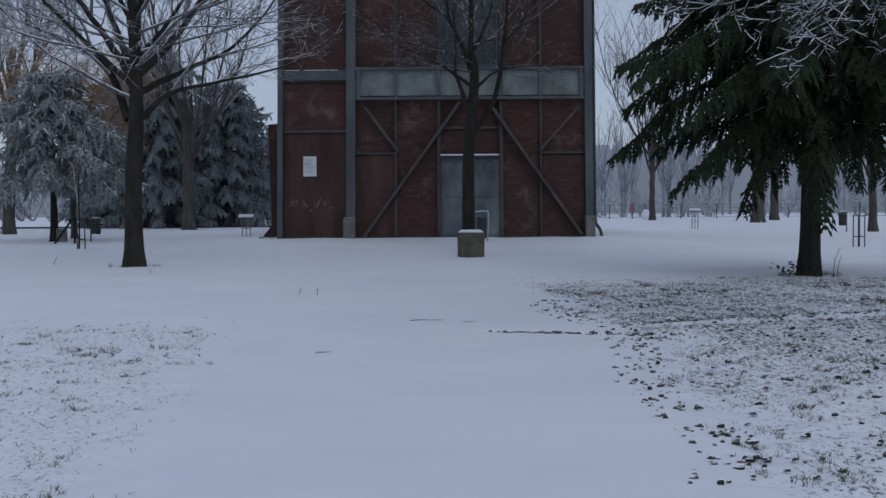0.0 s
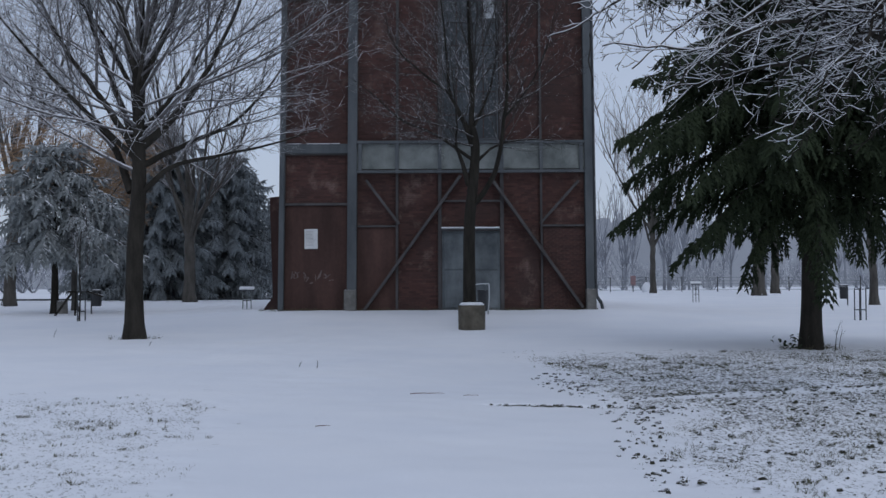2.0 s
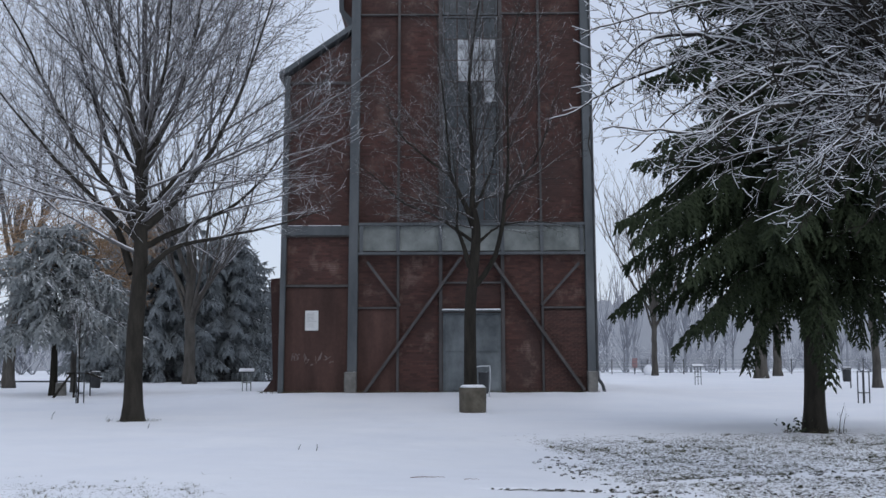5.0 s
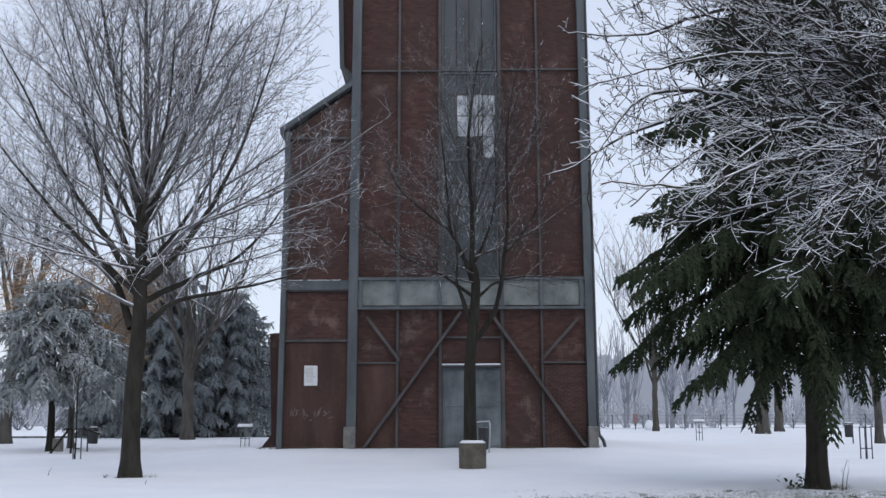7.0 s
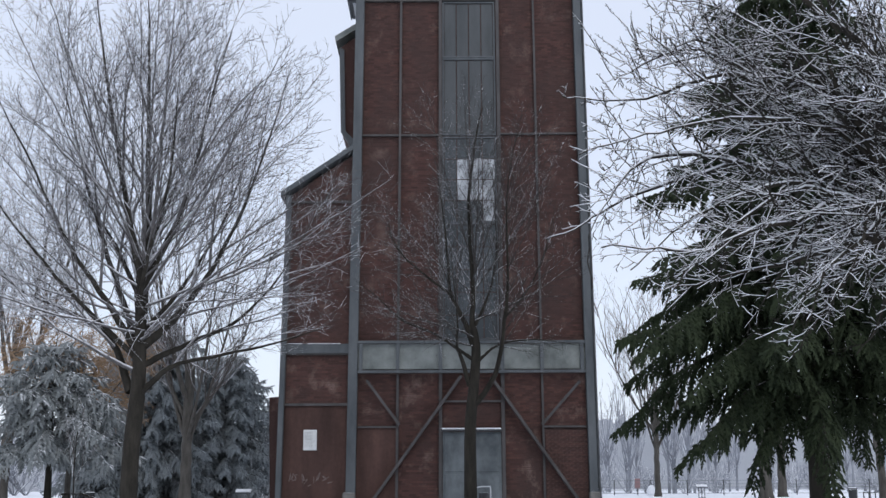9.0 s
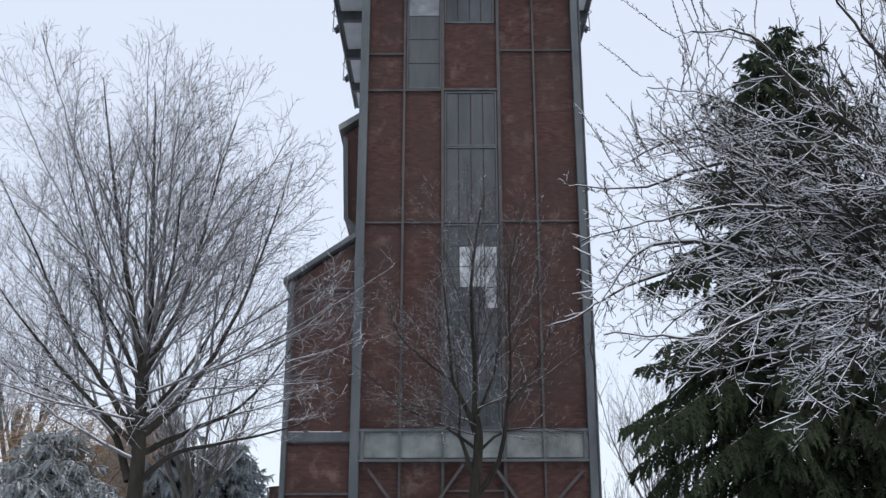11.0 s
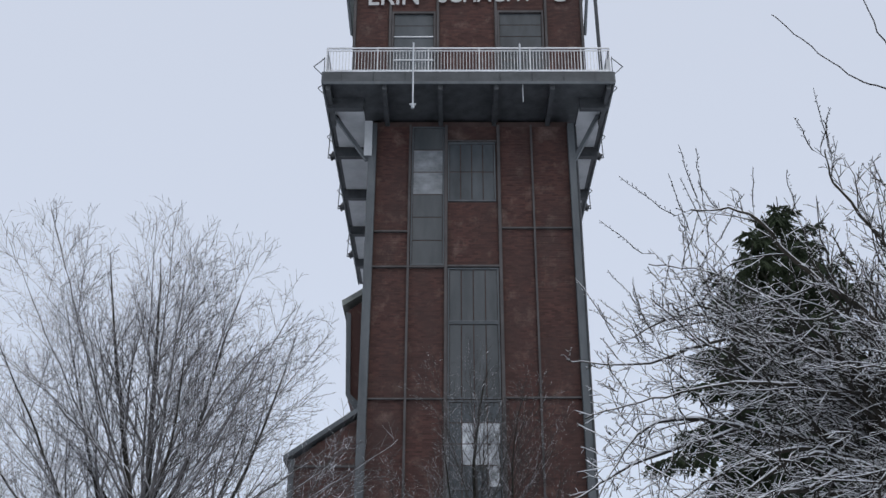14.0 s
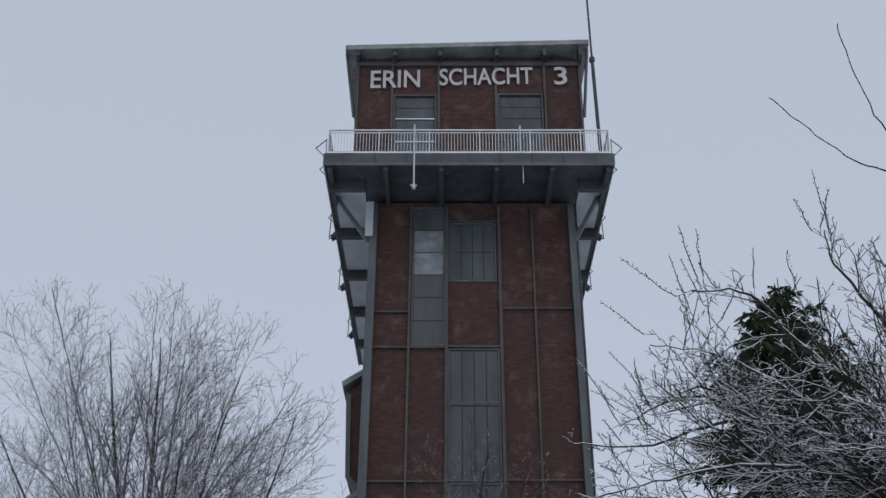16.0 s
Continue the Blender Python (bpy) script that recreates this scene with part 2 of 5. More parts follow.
def turf(x, y):
    """How much grass comes through the snow at a place of the plan: 0 on the path, up to 1."""
    n = noise.noise((x * 0.45, y * 0.45, 3.1)) * 0.5 + noise.noise((x * 1.7, y * 1.7, 7.7)) * 0.22
    left = smooth01(-0.1, 0.9, -2.15 - 0.12 * (y - 12.6) - x + n) * smooth01(16.8, 14.8, y + n) * smooth01(3.0, 5.0, y)
    if y < 14.0:
        edge = 1.3 + 0.07 * max(0, y - 7)
    else:
        edge = 1.78 - 0.06 * (y - 14.0)
    # runs back under the spruce, where thin snow also replaces some of its shade
    right = smooth01(-0.15, 0.9, x - edge + 0.5 * n) * smooth01(27.0, 22.0, y + 2.5 * n - 0.3 * (x - 2))
    rut = y - 15.4 - 0.42 * (x - 3.2) - 0.1 * noise.noise((x * 1.5, 0, 8))
    lane = math.exp(-(rut / 0.22) ** 2) * smooth01(1.8, 3.4, x)
    groove = math.exp(-((rut - 0.3) / 0.1) ** 2) * smooth01(1.8, 3.4, x) * (0.6 + 0.5 * noise.noise((x * 2.5, 1, 8)))
    spur = smooth01(0.0, 0.5, 14.4 - y) * smooth01(12.6, 13.4, y) * smooth01(3.4, 2.4, x) * smooth01(0.8, 1.6, x)
    far = smooth01(14.2, 15.2, y)
    # far term: a little more turf, partly painting the spruce's shade
    strength = 0.37 + 0.06 * smooth01(8.5, 12.0, y) + 0.02 * far + 0.12 * n
    right = right * max(0.12, strength) * (1 - 0.7 * lane) * (1 - 0.7 * spur) + 0.3 * groove
    gap = (0.8 + 0.35 * noise.noise((x * 9, 0, 6))) * math.exp(-((y - 14.5 + 0.3 * (x - 0.6) - 0.06 * noise.noise((x * 7, 0, 4))) / 0.045) ** 2) * smooth01(0.5, 0.6, x) * smooth01(2.6, 1.3, x)
    right = max(right, gap)
    return max(0.0, min(1.0, max(left * 0.34, right)))


def spaced(lo, hi, step, far, growth):
    v = [lo]
    while v[-1] < hi:
        v.append(v[-1] + step)
    s = step
    while v[-1] < far:
        s *= growth
        v.append(v[-1] + s)
    return v


def ground():
    right = spaced(0.0, 8.0, 0.068, 2500, 1.13)
    xs = [-v for v in right[:0:-1]] + right
    ahead = sorted(spaced(4.0, 24.0, 0.062, 2600, 1.07) + [14.0 + 0.021 * i for i in range(30)])
    back = spaced(-4.0, -3.0, 0.5, 900, 1.5)
    ys = [-v for v in back[::-1] if -v < 3.9] + ahead
    V, A = [], []
    for y in ys:
        for x in xs:
            z = ground_z(x, y)
            tf = 0.0
            if 3 < y < 43 and abs(x) < 14:
                tf = turf(x, y)
                z += 0.035 * noise.noise((x * 0.6, y * 0.6, 0)) + 0.012 * noise.noise((x * 2.2, y * 2.2, 5))
                if tf > 0.05:
                    z += min(1, 2 * tf) * (0.05 * noise.noise((x * 4.5, y * 4.5, 9)) + 0.03 * noise.noise((x * 11, y * 11, 2)) - 0.02)
                if 0.3 < x < 2.6:
                    u = y - 14.5 + 0.3 * (x - 0.6) - 0.06 * noise.noise((x * 7, 0, 4))
                    z += 0.022 * smooth01(-0.03, 0.05, u) * smooth01(2.2, 0.3, u) * smooth01(0.3, 0.7, x) * smooth01(2.6, 1.7, x)
            V.append((x, y, z))
            A.append(tf)
    w = len(xs)
    F = [(j * w + i, j * w + i + 1, (j + 1) * w + i + 1, (j + 1) * w + i) for j in range(len(ys) - 1) for i in range(w - 1)]
    ob = part("ground", (V, F), "snow", smooth=True)
    at = ob.data.attributes.new("turf", "FLOAT", "POINT")
    at.data.foreach_set("value", A)
    return tagged(ob, "snow covered park ground with grass poking through", "ground", kind="structure")


ground()

# ---- the winding tower ----
CX, FY = 0.97, 42.0


def batter(bm):
    """The steel frame leans in slightly towards the top."""
    vs = bm.verts if not isinstance(bm, list) else bm
    for v in vs:
        if isinstance(v, list):
            v[0] = CX + (v[0] - CX) * (1 - 0.002 * (v[2] - 0.5))
        else:
            v.co.x = CX + (v.co.x - CX) * (1 - 0.002 * (v.co.z - 0.5))
    return bm


tower = tagged(empty("winding_tower", (0, FY, 0.3)), "red brick colliery winding tower with grey steel frame", "tower")
BASE = Vector((0, FY, 0.3))


def tpart(name, bm, material, parent=None, label="", lean=True):
    if lean:
        batter(bm)
    for v in bm.verts:
        v.co -= BASE
    return part(name, bm, material, parent or tower, label)


# backing walls of the shaft, the side annex and the low lean-to
tpart("shaft_wall", box(-3.4, 5.35, FY + 0.12, 58, 0.2, 26.3), "mortar", label="sooty brick shaft wall")
tpart("annex_wall", prism([(-5.9, 0.2), (-3.42, 0.2), (-3.42, 13.65), (-5.9, 12.0)], FY + 0.12, 50), "mortar", label="brick annex wall under a sloping roof")
tpart("lean_to_wall", prism([(-6.95, 0.2), (-5.91, 0.2), (-5.91, 4.75), (-6.5, 4.7), (-6.33, 1.0)], 43.3, 49), "brick")
tpart("annex_roof", prism([(-6.15, 11.95), (-3.46, 13.75), (-3.46, 13.95), (-6.15, 12.15)], FY - 0.2, 50.3), "steel", label="snow dusted sloping annex roof")

# columns
def h_section(x0, x1, y0, y1, z0, z1, web, fl):
    """One upright H-section: two flanges and a web."""
    bm, m = bmesh.new(), (x0 + x1) / 2
    out = [(x0, y0), (x1, y0), (x1, y0 + fl), (m + web, y0 + fl), (m + web, y1 - fl), (x1, y1 - fl), (x1, y1), (x0, y1), (x0, y1 - fl), (m - web, y1 - fl), (m - web, y0 + fl), (x0, y0 + fl)]
    lo, hi = [bm.verts.new((x, y, z0)) for x, y in out], [bm.verts.new((x, y, z1)) for x, y in out]
    bm.faces.new(lo[::-1]), bm.faces.new(hi)
    for k in range(12):
        bm.faces.new((lo[k], lo[(k + 1) % 12], hi[(k + 1) % 12], hi[k]))
    return bm


for x0, x1, z1 in ((-3.47, -3.14, 26.1), (5.13, 5.41, 26.1), (-5.94, -5.76, 12.0)):
    tpart("column", h_section(x0, x1, FY - 0.16, FY + 0.11, 0.3, z1, 0.05, 0.03), "steel")
for x0, x1 in ((-3.56, -3.13), (5.1, 5.45)):
    bm = box(x0, x1, FY - 0.36, FY + 0.05, 0.2, 1.27, bevel=0.03)
    tpart("column_foot", bm, "concrete", label="pale concrete column foot")
bm = bmesh.new()
for a, b in (((5.47, FY, 1.4), (5.5, FY, 1.0)), ((5.5, FY, 1.0), (5.66, FY - 0.05, 0.75)), ((5.66, FY - 0.05, 0.75), (5.72, FY - 0.1, 0.4)), ((5.47, FY, 1.4), (5.47, FY, 26.0))):
    rod(bm, a, b, 0.06)
tpart("downpipe", bm, "steel_dark", label="dark rain downpipe")

# mullions and rails of the frame
for x, w, z0, z1 in ((-1.68, 0.09, 0.4, 26.1), (-0.13, 0.12, 0.4, 26.1), (2.12, 0.13, 0.4, 26.1), (3.55, 0.08, 0.4, 26.1)):
    tpart("mullion", bx(box(x - w / 2, x + w / 2, FY - 0.02, FY + 0.0, z0, z1), x - 0.02, x + 0.02, FY, FY + 0.13, z0, z1), "steel_worn")
for x0, x1, z, h in ((-5.76, -3.47, 4.35, 0.13), (-5.76, -3.47, 6.15, 0.06), (-3.14, -1.68, 3.55, 0.1), (3.55, 5.13, 3.55, 0.1), (-0.13, 2.12, 4.45, 0.1),
                     (-3.14, -1.68, 14.35, 0.09), (-1.68, -0.13, 14.35, 0.09), (2.12, 5.13, 14.4, 0.09), (-3.14, -0.13, 19.72, 0.1), (-0.13, 2.12, 19.75, 0.12), (2.12, 5.13, 21.4, 0.09), (-3.14, -1.68, 21.25, 0.09),
                     (-0.13, 2.12, 25.35, 0.1), (-5.76, -3.47, 11.8, 0.12)):
    tpart("rail", box(x0, x1, FY - 0.015, FY + 0.13, z - h * 0.33, z + h * 0.33), "steel_worn")
tpart("annex_beam", box(-5.76, -3.47, FY - 0.05, FY + 0.13, 6.18, 6.52), "steel")

# the plate girder
girder = tpart("girder", box(-3.14, 5.13, FY - 0.06, FY + 0.13, 5.6, 6.5), "steel_pale", label="pale grey riveted plate girder")
for z in (5.5, 6.56):
    tpart("flange", box(-3.14, 5.13, FY - 0.2, FY - 0.06, z - 0.05, z + 0.05), "steel")
for x in (-3.02, -1.68, -0.13, 2.12, 3.55, 5.0):
    tpart("stiffener", box(x - 0.06, x + 0.06, FY - 0.18, FY - 0.06, 5.55, 6.51), "steel")

rng = random.Random(3)
for x0, x1, z, d in ((-5.7, -3.5, 6.522, 0.045),):
    x = x0
    while x < x1 - 0.2:
        w = min(rng.uniform(0.3, 1.2), x1 - x)
        tpart("ledge_snow", box(x, x + w, FY - d, FY - d + 0.1, z, z + rng.uniform(0.008, 0.02)), "white_snow")
        x += w + rng.uniform(0.02, 0.5)

# braces
for a, b, w in (((-2.87, 0.5), (0.62, 5.35), 0.29), ((1.7, 5.3), (4.99, 0.6), 0.29), ((-2.8, 5.2), (-1.6, 3.62), 0.12), ((3.5, 3.62), (4.9, 5.15), 0.10)):
    tpart("brace", bar(bmesh.new(), (a[0], FY - 0.09, a[1]), (b[0], FY - 0.09, b[1]), w, 0.1), "steel_worn")


# doors and glazing in the middle bay
def glazed(name, x0, x1, z0, z1, nx, nz, pane, label="", bars="steel", y=FY + 0.05):
    win = tpart(name, bx(bx(bx(box(x0, x0 + 0.06, y, y + 0.12, z0, z1), x1 - 0.06, x1, y, y + 0.12, z0, z1), x0 + 0.06, x1 - 0.06, y, y + 0.12, z0, z0 + 0.06), x0 + 0.06, x1 - 0.06, y, y + 0.12, z1 - 0.06, z1), bars, label=label)
    for i in range(nx):
        for j in range(nz):
            a, b = x0 + 0.06 + (x1 - x0 - 0.12) * i / nx, x0 + 0.06 + (x1 - x0 - 0.12) * (i + 1) / nx
            c, d = z0 + 0.06 + (z1 - z0 - 0.12) * j / nz, z0 + 0.06 + (z1 - z0 - 0.12) * (j + 1) / nz
            bm = box(a + 0.02, b - 0.02, y + 0.05, y + 0.065, c + 0.02, d - 0.02)
            batter(bm)
            for v in bm.verts:
                v.co -= BASE
            part("pane", bm, pane(i, j) if callable(pane) else pane, win)
    return win


door = tpart("door", box(-0.05, 2.04, FY + 0.02, FY + 0.1, 0.45, 3.36), "door", label="blue grey steel double door, shut")
for x0, x1 in ((0.0, 0.98), (1.02, 1.99)):
    for z0, z1 in ((0.6, 1.9), (1.98, 3.3)):
        bm = box(x0 + 0.02, x1 - 0.02, FY - 0.005, FY + 0.02, z0, z1, bevel=0.012)
        batter(bm)
        for v in bm.verts:
            v.co -= BASE
        part("leaf_panel", bm, "door", door)
tpart("door_canopy", box(-0.1, 2.05, FY - 0.22, FY + 0.02, 3.38, 3.44), "steel_dark")
tpart("canopy_snow", box(-0.08, 2.03, FY - 0.21, FY - 0.02, 3.444, 3.5, bevel=0.02), "white_snow", label="strip of snow on the canopy")
glazed("window", -0.05, 2.02, 6.66, 11.0, 4, 5, "glass", "dull grey steel window strip")
glazed("window", -0.05, 2.02, 11.0, 14.3, 4, 4, lambda i, j: "pale_glass" if (j in (1, 2) and i in (1, 2, 3)) or (j == 0 and i == 3) else "glass", "steel window with some pale panes")
glazed("window", -0.05, 2.02, 14.35, 17.4, 4, 1, "sheet")
glazed("window", -0.05, 2.02, 17.42, 19.68, 4, 1, "sheet")
glazed("window", -0.05, 1.98, 22.6, 25.3, 4, 2, "glass")
# rows 3 and 4 take the lighter colour in place of reflected light
glazed("panel_strip", -1.6, -0.2, 19.8, 26.05, 1, 6, lambda i, j: "glow_pane" if j in (3, 4) else "sheet", "grey panel strip with light painted on two panes")

# the bay on the side wall
tpart("side_bay", prism([(-3.4, 14.0), (-3.68, 14.25), (-4.05, 14.85), (-4.2, 18.3), (-3.4, 18.9)], 43.3, 46.5), "brick", label="brick bay with a grey steel frame")
tpart("bay_frame", prism([(-4.08, 14.85), (-3.9, 14.85), (-4.02, 18.2), (-4.22, 18.3)], 43.2, 43.32), "steel")
tpart("bay_foot", prism([(-3.4, 14.0), (-3.68, 14.25), (-4.08, 14.86), (-3.9, 14.9), (-3.4, 14.4)], 43.18, 43.3), "steel")
tpart("bay_roof", prism([(-4.36, 18.45), (-3.4, 19.05), (-3.4, 19.3), (-4.4, 18.68)], 43.0, 46.8), "steel_pale")

# ---- head of the tower: platform, railing, winding hall ----
PX0, PX1, PY0, PY1, PZ = -4.92, 6.52, 39.2, 60.0, 26.1
deck = tpart("platform", box(PX0 + 0.02, PX1 - 0.02, PY0 + 0.05, PY1, PZ + 0.35, PZ + 0.72), "steel_dark", lean=False, label="cantilevered steel platform")


def dsub(name, bm, material, label="", parent=None):
    for v in bm.verts:
        v.co -= BASE
    return part(name, bm, material, parent or tower, label)


dsub("fascia", box(PX0, PX1, PY0 - 0.02, PY0 + 0.05, PZ + 0.3, PZ + 0.78), "steel_edge", "grey steel edge beam")
for x in (PX0, PX1):
    s = 1 if x > 0 else -1
    dsub("fascia", box(min(x, x + s * 0.07), max(x, x + s * 0.07), PY0, PY1, PZ + 0.3, PZ + 0.78), "steel")
dsub("fascia_lip", box(PX0, PX1, PY0 - 0.08, PY0 - 0.02, PZ + 0.18, PZ + 0.3), "steel")
dsub("deck_snow", box(PX0 + 0.1, PX1 - 0.1, PY0 - 0.01, PY0 + 0.16, PZ + 0.785, PZ + 0.83, bevel=0.015), "white_snow", "line of snow along the deck edge")
for i in range(9):
    x = PX0 + 0.7 + i * 1.25
    dsub("fascia_plate", box(x, x + 0.06, PY0 - 0.05, PY0 - 0.021, PZ + 0.31, PZ + 0.77), "steel_dark")
nb = 6
for i in range(nb):
    x = PX0 + 0.2 + (PX1 - PX0 - 0.4) * i / (nb - 1)
    dsub("deck_beam", box(x - 0.09, x + 0.09, PY0 + 0.05, FY + 0.1, PZ + 0.0, PZ + 0.35), "steel_dark")
for y in (40.6, 44.6, 48.6, 52.6, 56.6):
    for x0, x1 in ((PX0 + 0.07, -3.4), (5.3, PX1 - 0.07)):
        dsub("side_beam", box(x0, x1, y - 0.14, y + 0.14, PZ - 0.12, PZ + 0.35), "steel_dark")
for y0 in (40.8, 44.8, 48.8, 52.8, 56.8):
    for x0, x1 in ((PX0 + 0.2, -3.45), (5.35, PX1 - 0.2)):
        dsub("soffit_panel", box(x0, x1, y0 + 0.15, min(y0 + 3.55, 59.9), PZ + 0.27, PZ + 0.345), "soffit", "pale sheet soffit panel")
for x0, x1 in ((-3.3, -4.7), (5.15, 6.2)):
    dsub("knee_brace", bar(bmesh.new(), (x0, FY - 0.05, PZ - 1.7), (x1, FY - 0.3, PZ + 0.3), 0.16, 0.16), "steel")
dsub("hanging_plate", box(-3.42, -3.1, FY - 0.34, FY - 0.28, PZ - 1.6, PZ + 0.0), "soffit", "pale hanging sheet")
for x in (-1.37,):
    bm = rod(bmesh.new(), (x, PY0 - 0.14, PZ - 0.85), (x, PY0 - 0.14, PZ + 2.05), 0.035)
    rod(bm, (x - 0.13, PY0 - 0.14, PZ - 0.8), (x + 0.13, PY0 - 0.14, PZ - 0.8), 0.04)
    rod(bm, (x, PY0 - 0.14, PZ - 0.97), (x, PY0 - 0.14, PZ - 0.82), 0.07)
    dsub("hanging_pole", bm, "galvanised")

dsub("hanging_cable", rod(bmesh.new(), (2.94, PY0 + 0.1, PZ - 0.55), (2.94, PY0 + 0.1, PZ + 0.32), 0.02), "galvanised")
dsub("rail_post", rod(bmesh.new(), (2.86, PY0 + 0.0, PZ + 0.78), (2.86, PY0 + 0.0, PZ + 2.08), 0.035), "galvanised")

# railing
RZ0, RZ1 = PZ + 0.78, PZ + 1.92


def railing(ax, a, b, fixed):
    n = int((b - a) / 0.125)
    q = (lambda u, z: (u, fixed, z)) if ax == "x" else (lambda u, z: (fixed, u, z))
    rl = bar(bmesh.new(), q(a, RZ1), q(b, RZ1), 0.055)
    bar(rl, q(a, RZ0 + 0.1), q(b, RZ0 + 0.1), 0.045)
    bar(rl, q(a, RZ1 - 0.12), q(b, RZ1 - 0.12), 0.03)
    top = dsub("railing", rl, "galvanised", "galvanised platform railing")
    for i in range(n + 1):
        u = a + (b - a) * i / n
        w, z1 = (0.05, RZ1 + 0.0) if i % 16 == 0 else (0.022, RZ1 - 0.12)
        bm = bar(bmesh.new(), q(u, RZ0), q(u, z1), w)
        for v in bm.verts:
            v.co -= BASE
        part("post" if i % 16 == 0 else "baluster", bm, "galvanised", top)


railing("x", PX0 + 0.1, PX1 - 0.1, PY0 + 0.06)
for x in (PX0 + 0.1, PX1 - 0.1):
    railing("y", PY0 + 0.1, PY0 + 4.0, x)

# floodlights on arms along both edges
for x, s in ((PX0, -1), (PX1, 1)):
    for y in (41.0, 46.6, 51.8, 57.6):
        for dy in (-1.6, 0.0):
            bm = bar(bmesh.new(), (x, y + dy, PZ + 1.55), (x + s * 0.42, y + dy, PZ + 1.15), 0.03)
            bar(bm, (x, y + dy, PZ + 0.7), (x + s * 0.42, y + dy, PZ + 1.15), 0.03)
            bar(bm, (x, y + dy, PZ + 0.7), (x, y + dy, PZ + 1.6), 0.03)
            dsub("wire_bracket", bm, "steel", "thin triangular wire bracket")
        if y < 42:
            continue
        bm = bar(bmesh.new(), (x + s * 0.46, y, PZ + 2.5), (x + s * 0.52, y, PZ + 0.95), 0.04)
        bar(bm, (x + s * 0.52, y, PZ + 0.97), (x + s * 0.2, y, PZ + 0.97), 0.04)
        arm = dsub("floodlight", bm, "steel", "floodlight on a bracket arm")
        bm = rod(bmesh.new(), (x + s * 0.16, y, PZ + 1.1), (x + s * 0.42, y, PZ + 0.98), 0.12, 10, 0.17)
        bar(bm, (x + s * 0.2, y, PZ + 1.2), (x + s * 0.34, y, PZ + 1.24), 0.12)
        for v in bm.verts:
            v.co -= BASE
        part("lamp_head", bm, "steel_dark", arm)

# winding hall
HX0, HX1, HY, HZ0, HZ1 = -4.0, 5.72, 41.0, 26.8, 33.0
dsub("hall_wall", box(HX0, HX1, HY + 0.1, 58.5, HZ0, HZ1), "mortar", "brick winding hall wall")
for x in (HX0, -2.5, -0.5, 1.95, 4.05, HX1 - 0.14):
    dsub("hall_post", box(x + 0.02, x + 0.12, HY - 0.03, HY + 0.1, HZ0, HZ1), "steel_worn")
dsub("roof", prism([(-4.46, 32.95), (6.05, 33.25), (6.05, 33.48), (-4.46, 33.18)], 40.35, 59.2), "steel_pale", "flat snow covered roof")
dsub("roof_snow", prism([(-4.3, 33.19), (5.9, 33.48), (5.8, 33.6), (1.0, 33.5), (-4.2, 33.28)], 40.5, 59.0), "white_snow", "thin roof snow")
for x in (-4.0, -2.4, -0.45, 2.0, 4.05, 5.6):
    dsub("rafter", box(x, x + 0.16, 40.45, HY + 0.1, 32.72, 32.96 + (x + 4.4) * 0.0285), "steel_dark")
dsub("eaves_beam", box(HX0, HX1, HY - 0.04, HY + 0.1, 32.55, 32.75), "steel_worn")
dsub("side_brace", bar(bmesh.new(), (HX0 - 0.05, HY + 0.2, 30.0), (-4.42, HY - 0.3, 33.0), 0.1), "steel")
dsub("side_brace", bar(bmesh.new(), (HX1 + 0.05, HY + 0.2, 30.0), (6.0, HY - 0.3, 33.2), 0.1), "steel")


def hall_window(x0, x1, z0, z1, broken):
    w = dsub("hall_window", bx(bx(bx(box(x0, x0 + 0.08, HY - 0.02, HY + 0.12, z0, z1), x1 - 0.08, x1, HY - 0.02, HY + 0.12, z0, z1), x0 + 0.08, x1 - 0.08, HY - 0.02, HY + 0.12, z1 - 0.1, z1), x0 + 0.08, x1 - 0.08, HY - 0.02, HY + 0.12, z0, z0 + 0.1), "steel_worn", "wide hall window with glazing bars")
    rows = 6
    for j in range(rows):
        c, d = z0 + 0.1 + (z1 - z0 - 0.2) * j / rows, z0 + 0.1 + (z1 - z0 - 0.2) * (j + 1) / rows
        for v, nm, mt in ((box(x0 + 0.1, x1 - 0.1, HY + 0.08, HY + 0.095, c + 0.02, d - 0.02), "pane", "glass"),) + (((box(x0 + 0.09, x1 - 0.09, HY + 0.03, HY + 0.1, d - 0.025, d + 0.025), "glazing_bar", "galvanised"),) if j in broken else ()):
            for q in v.verts:
                q.co -= BASE
            part(nm, v, mt, w)


hall_window(-2.36, -0.52, 27.4, 31.05, (1, 2, 3))
hall_window(2.08, 4.02, 27.4, 31.1, ())


def lettering(text, x0, x1, z0, z1):
    cu = bpy.data.curves.new("lettering", "FONT")
    cu.body, cu.extrude, cu.offset = text, 0.012, 0.012
    tmp = bpy.data.objects.new("lettering", cu)
    scene.collection.objects.link(tmp)
    bpy.context.view_layer.update()
    me = bpy.data.meshes.new_from_object(tmp.evaluated_get(bpy.context.evaluated_depsgraph_get()))
    bpy.data.objects.remove(tmp)
    xs, ys = [v.co.x for v in me.vertices], [v.co.y for v in me.vertices]
    for v in me.vertices:
        u, w, d = (v.co.x - min(xs)) / (max(xs) - min(xs)), (v.co.y - min(ys)) / (max(ys) - min(ys)), v.co.z
        v.co = Vector((x0 + u * (x1 - x0), HY - 0.045 - d, z0 + w * (z1 - z0) + 0.022 * (x0 + u * (x1 - x0)))) - BASE
    me.materials.clear()
    me.materials.append(MAT["paint"])
    ob = new("lettering", me)
    ob.parent = tower
    return tagged(ob, "white painted capital letters")


lettering("ERIN", -3.37, -1.24, 31.42, 32.33)
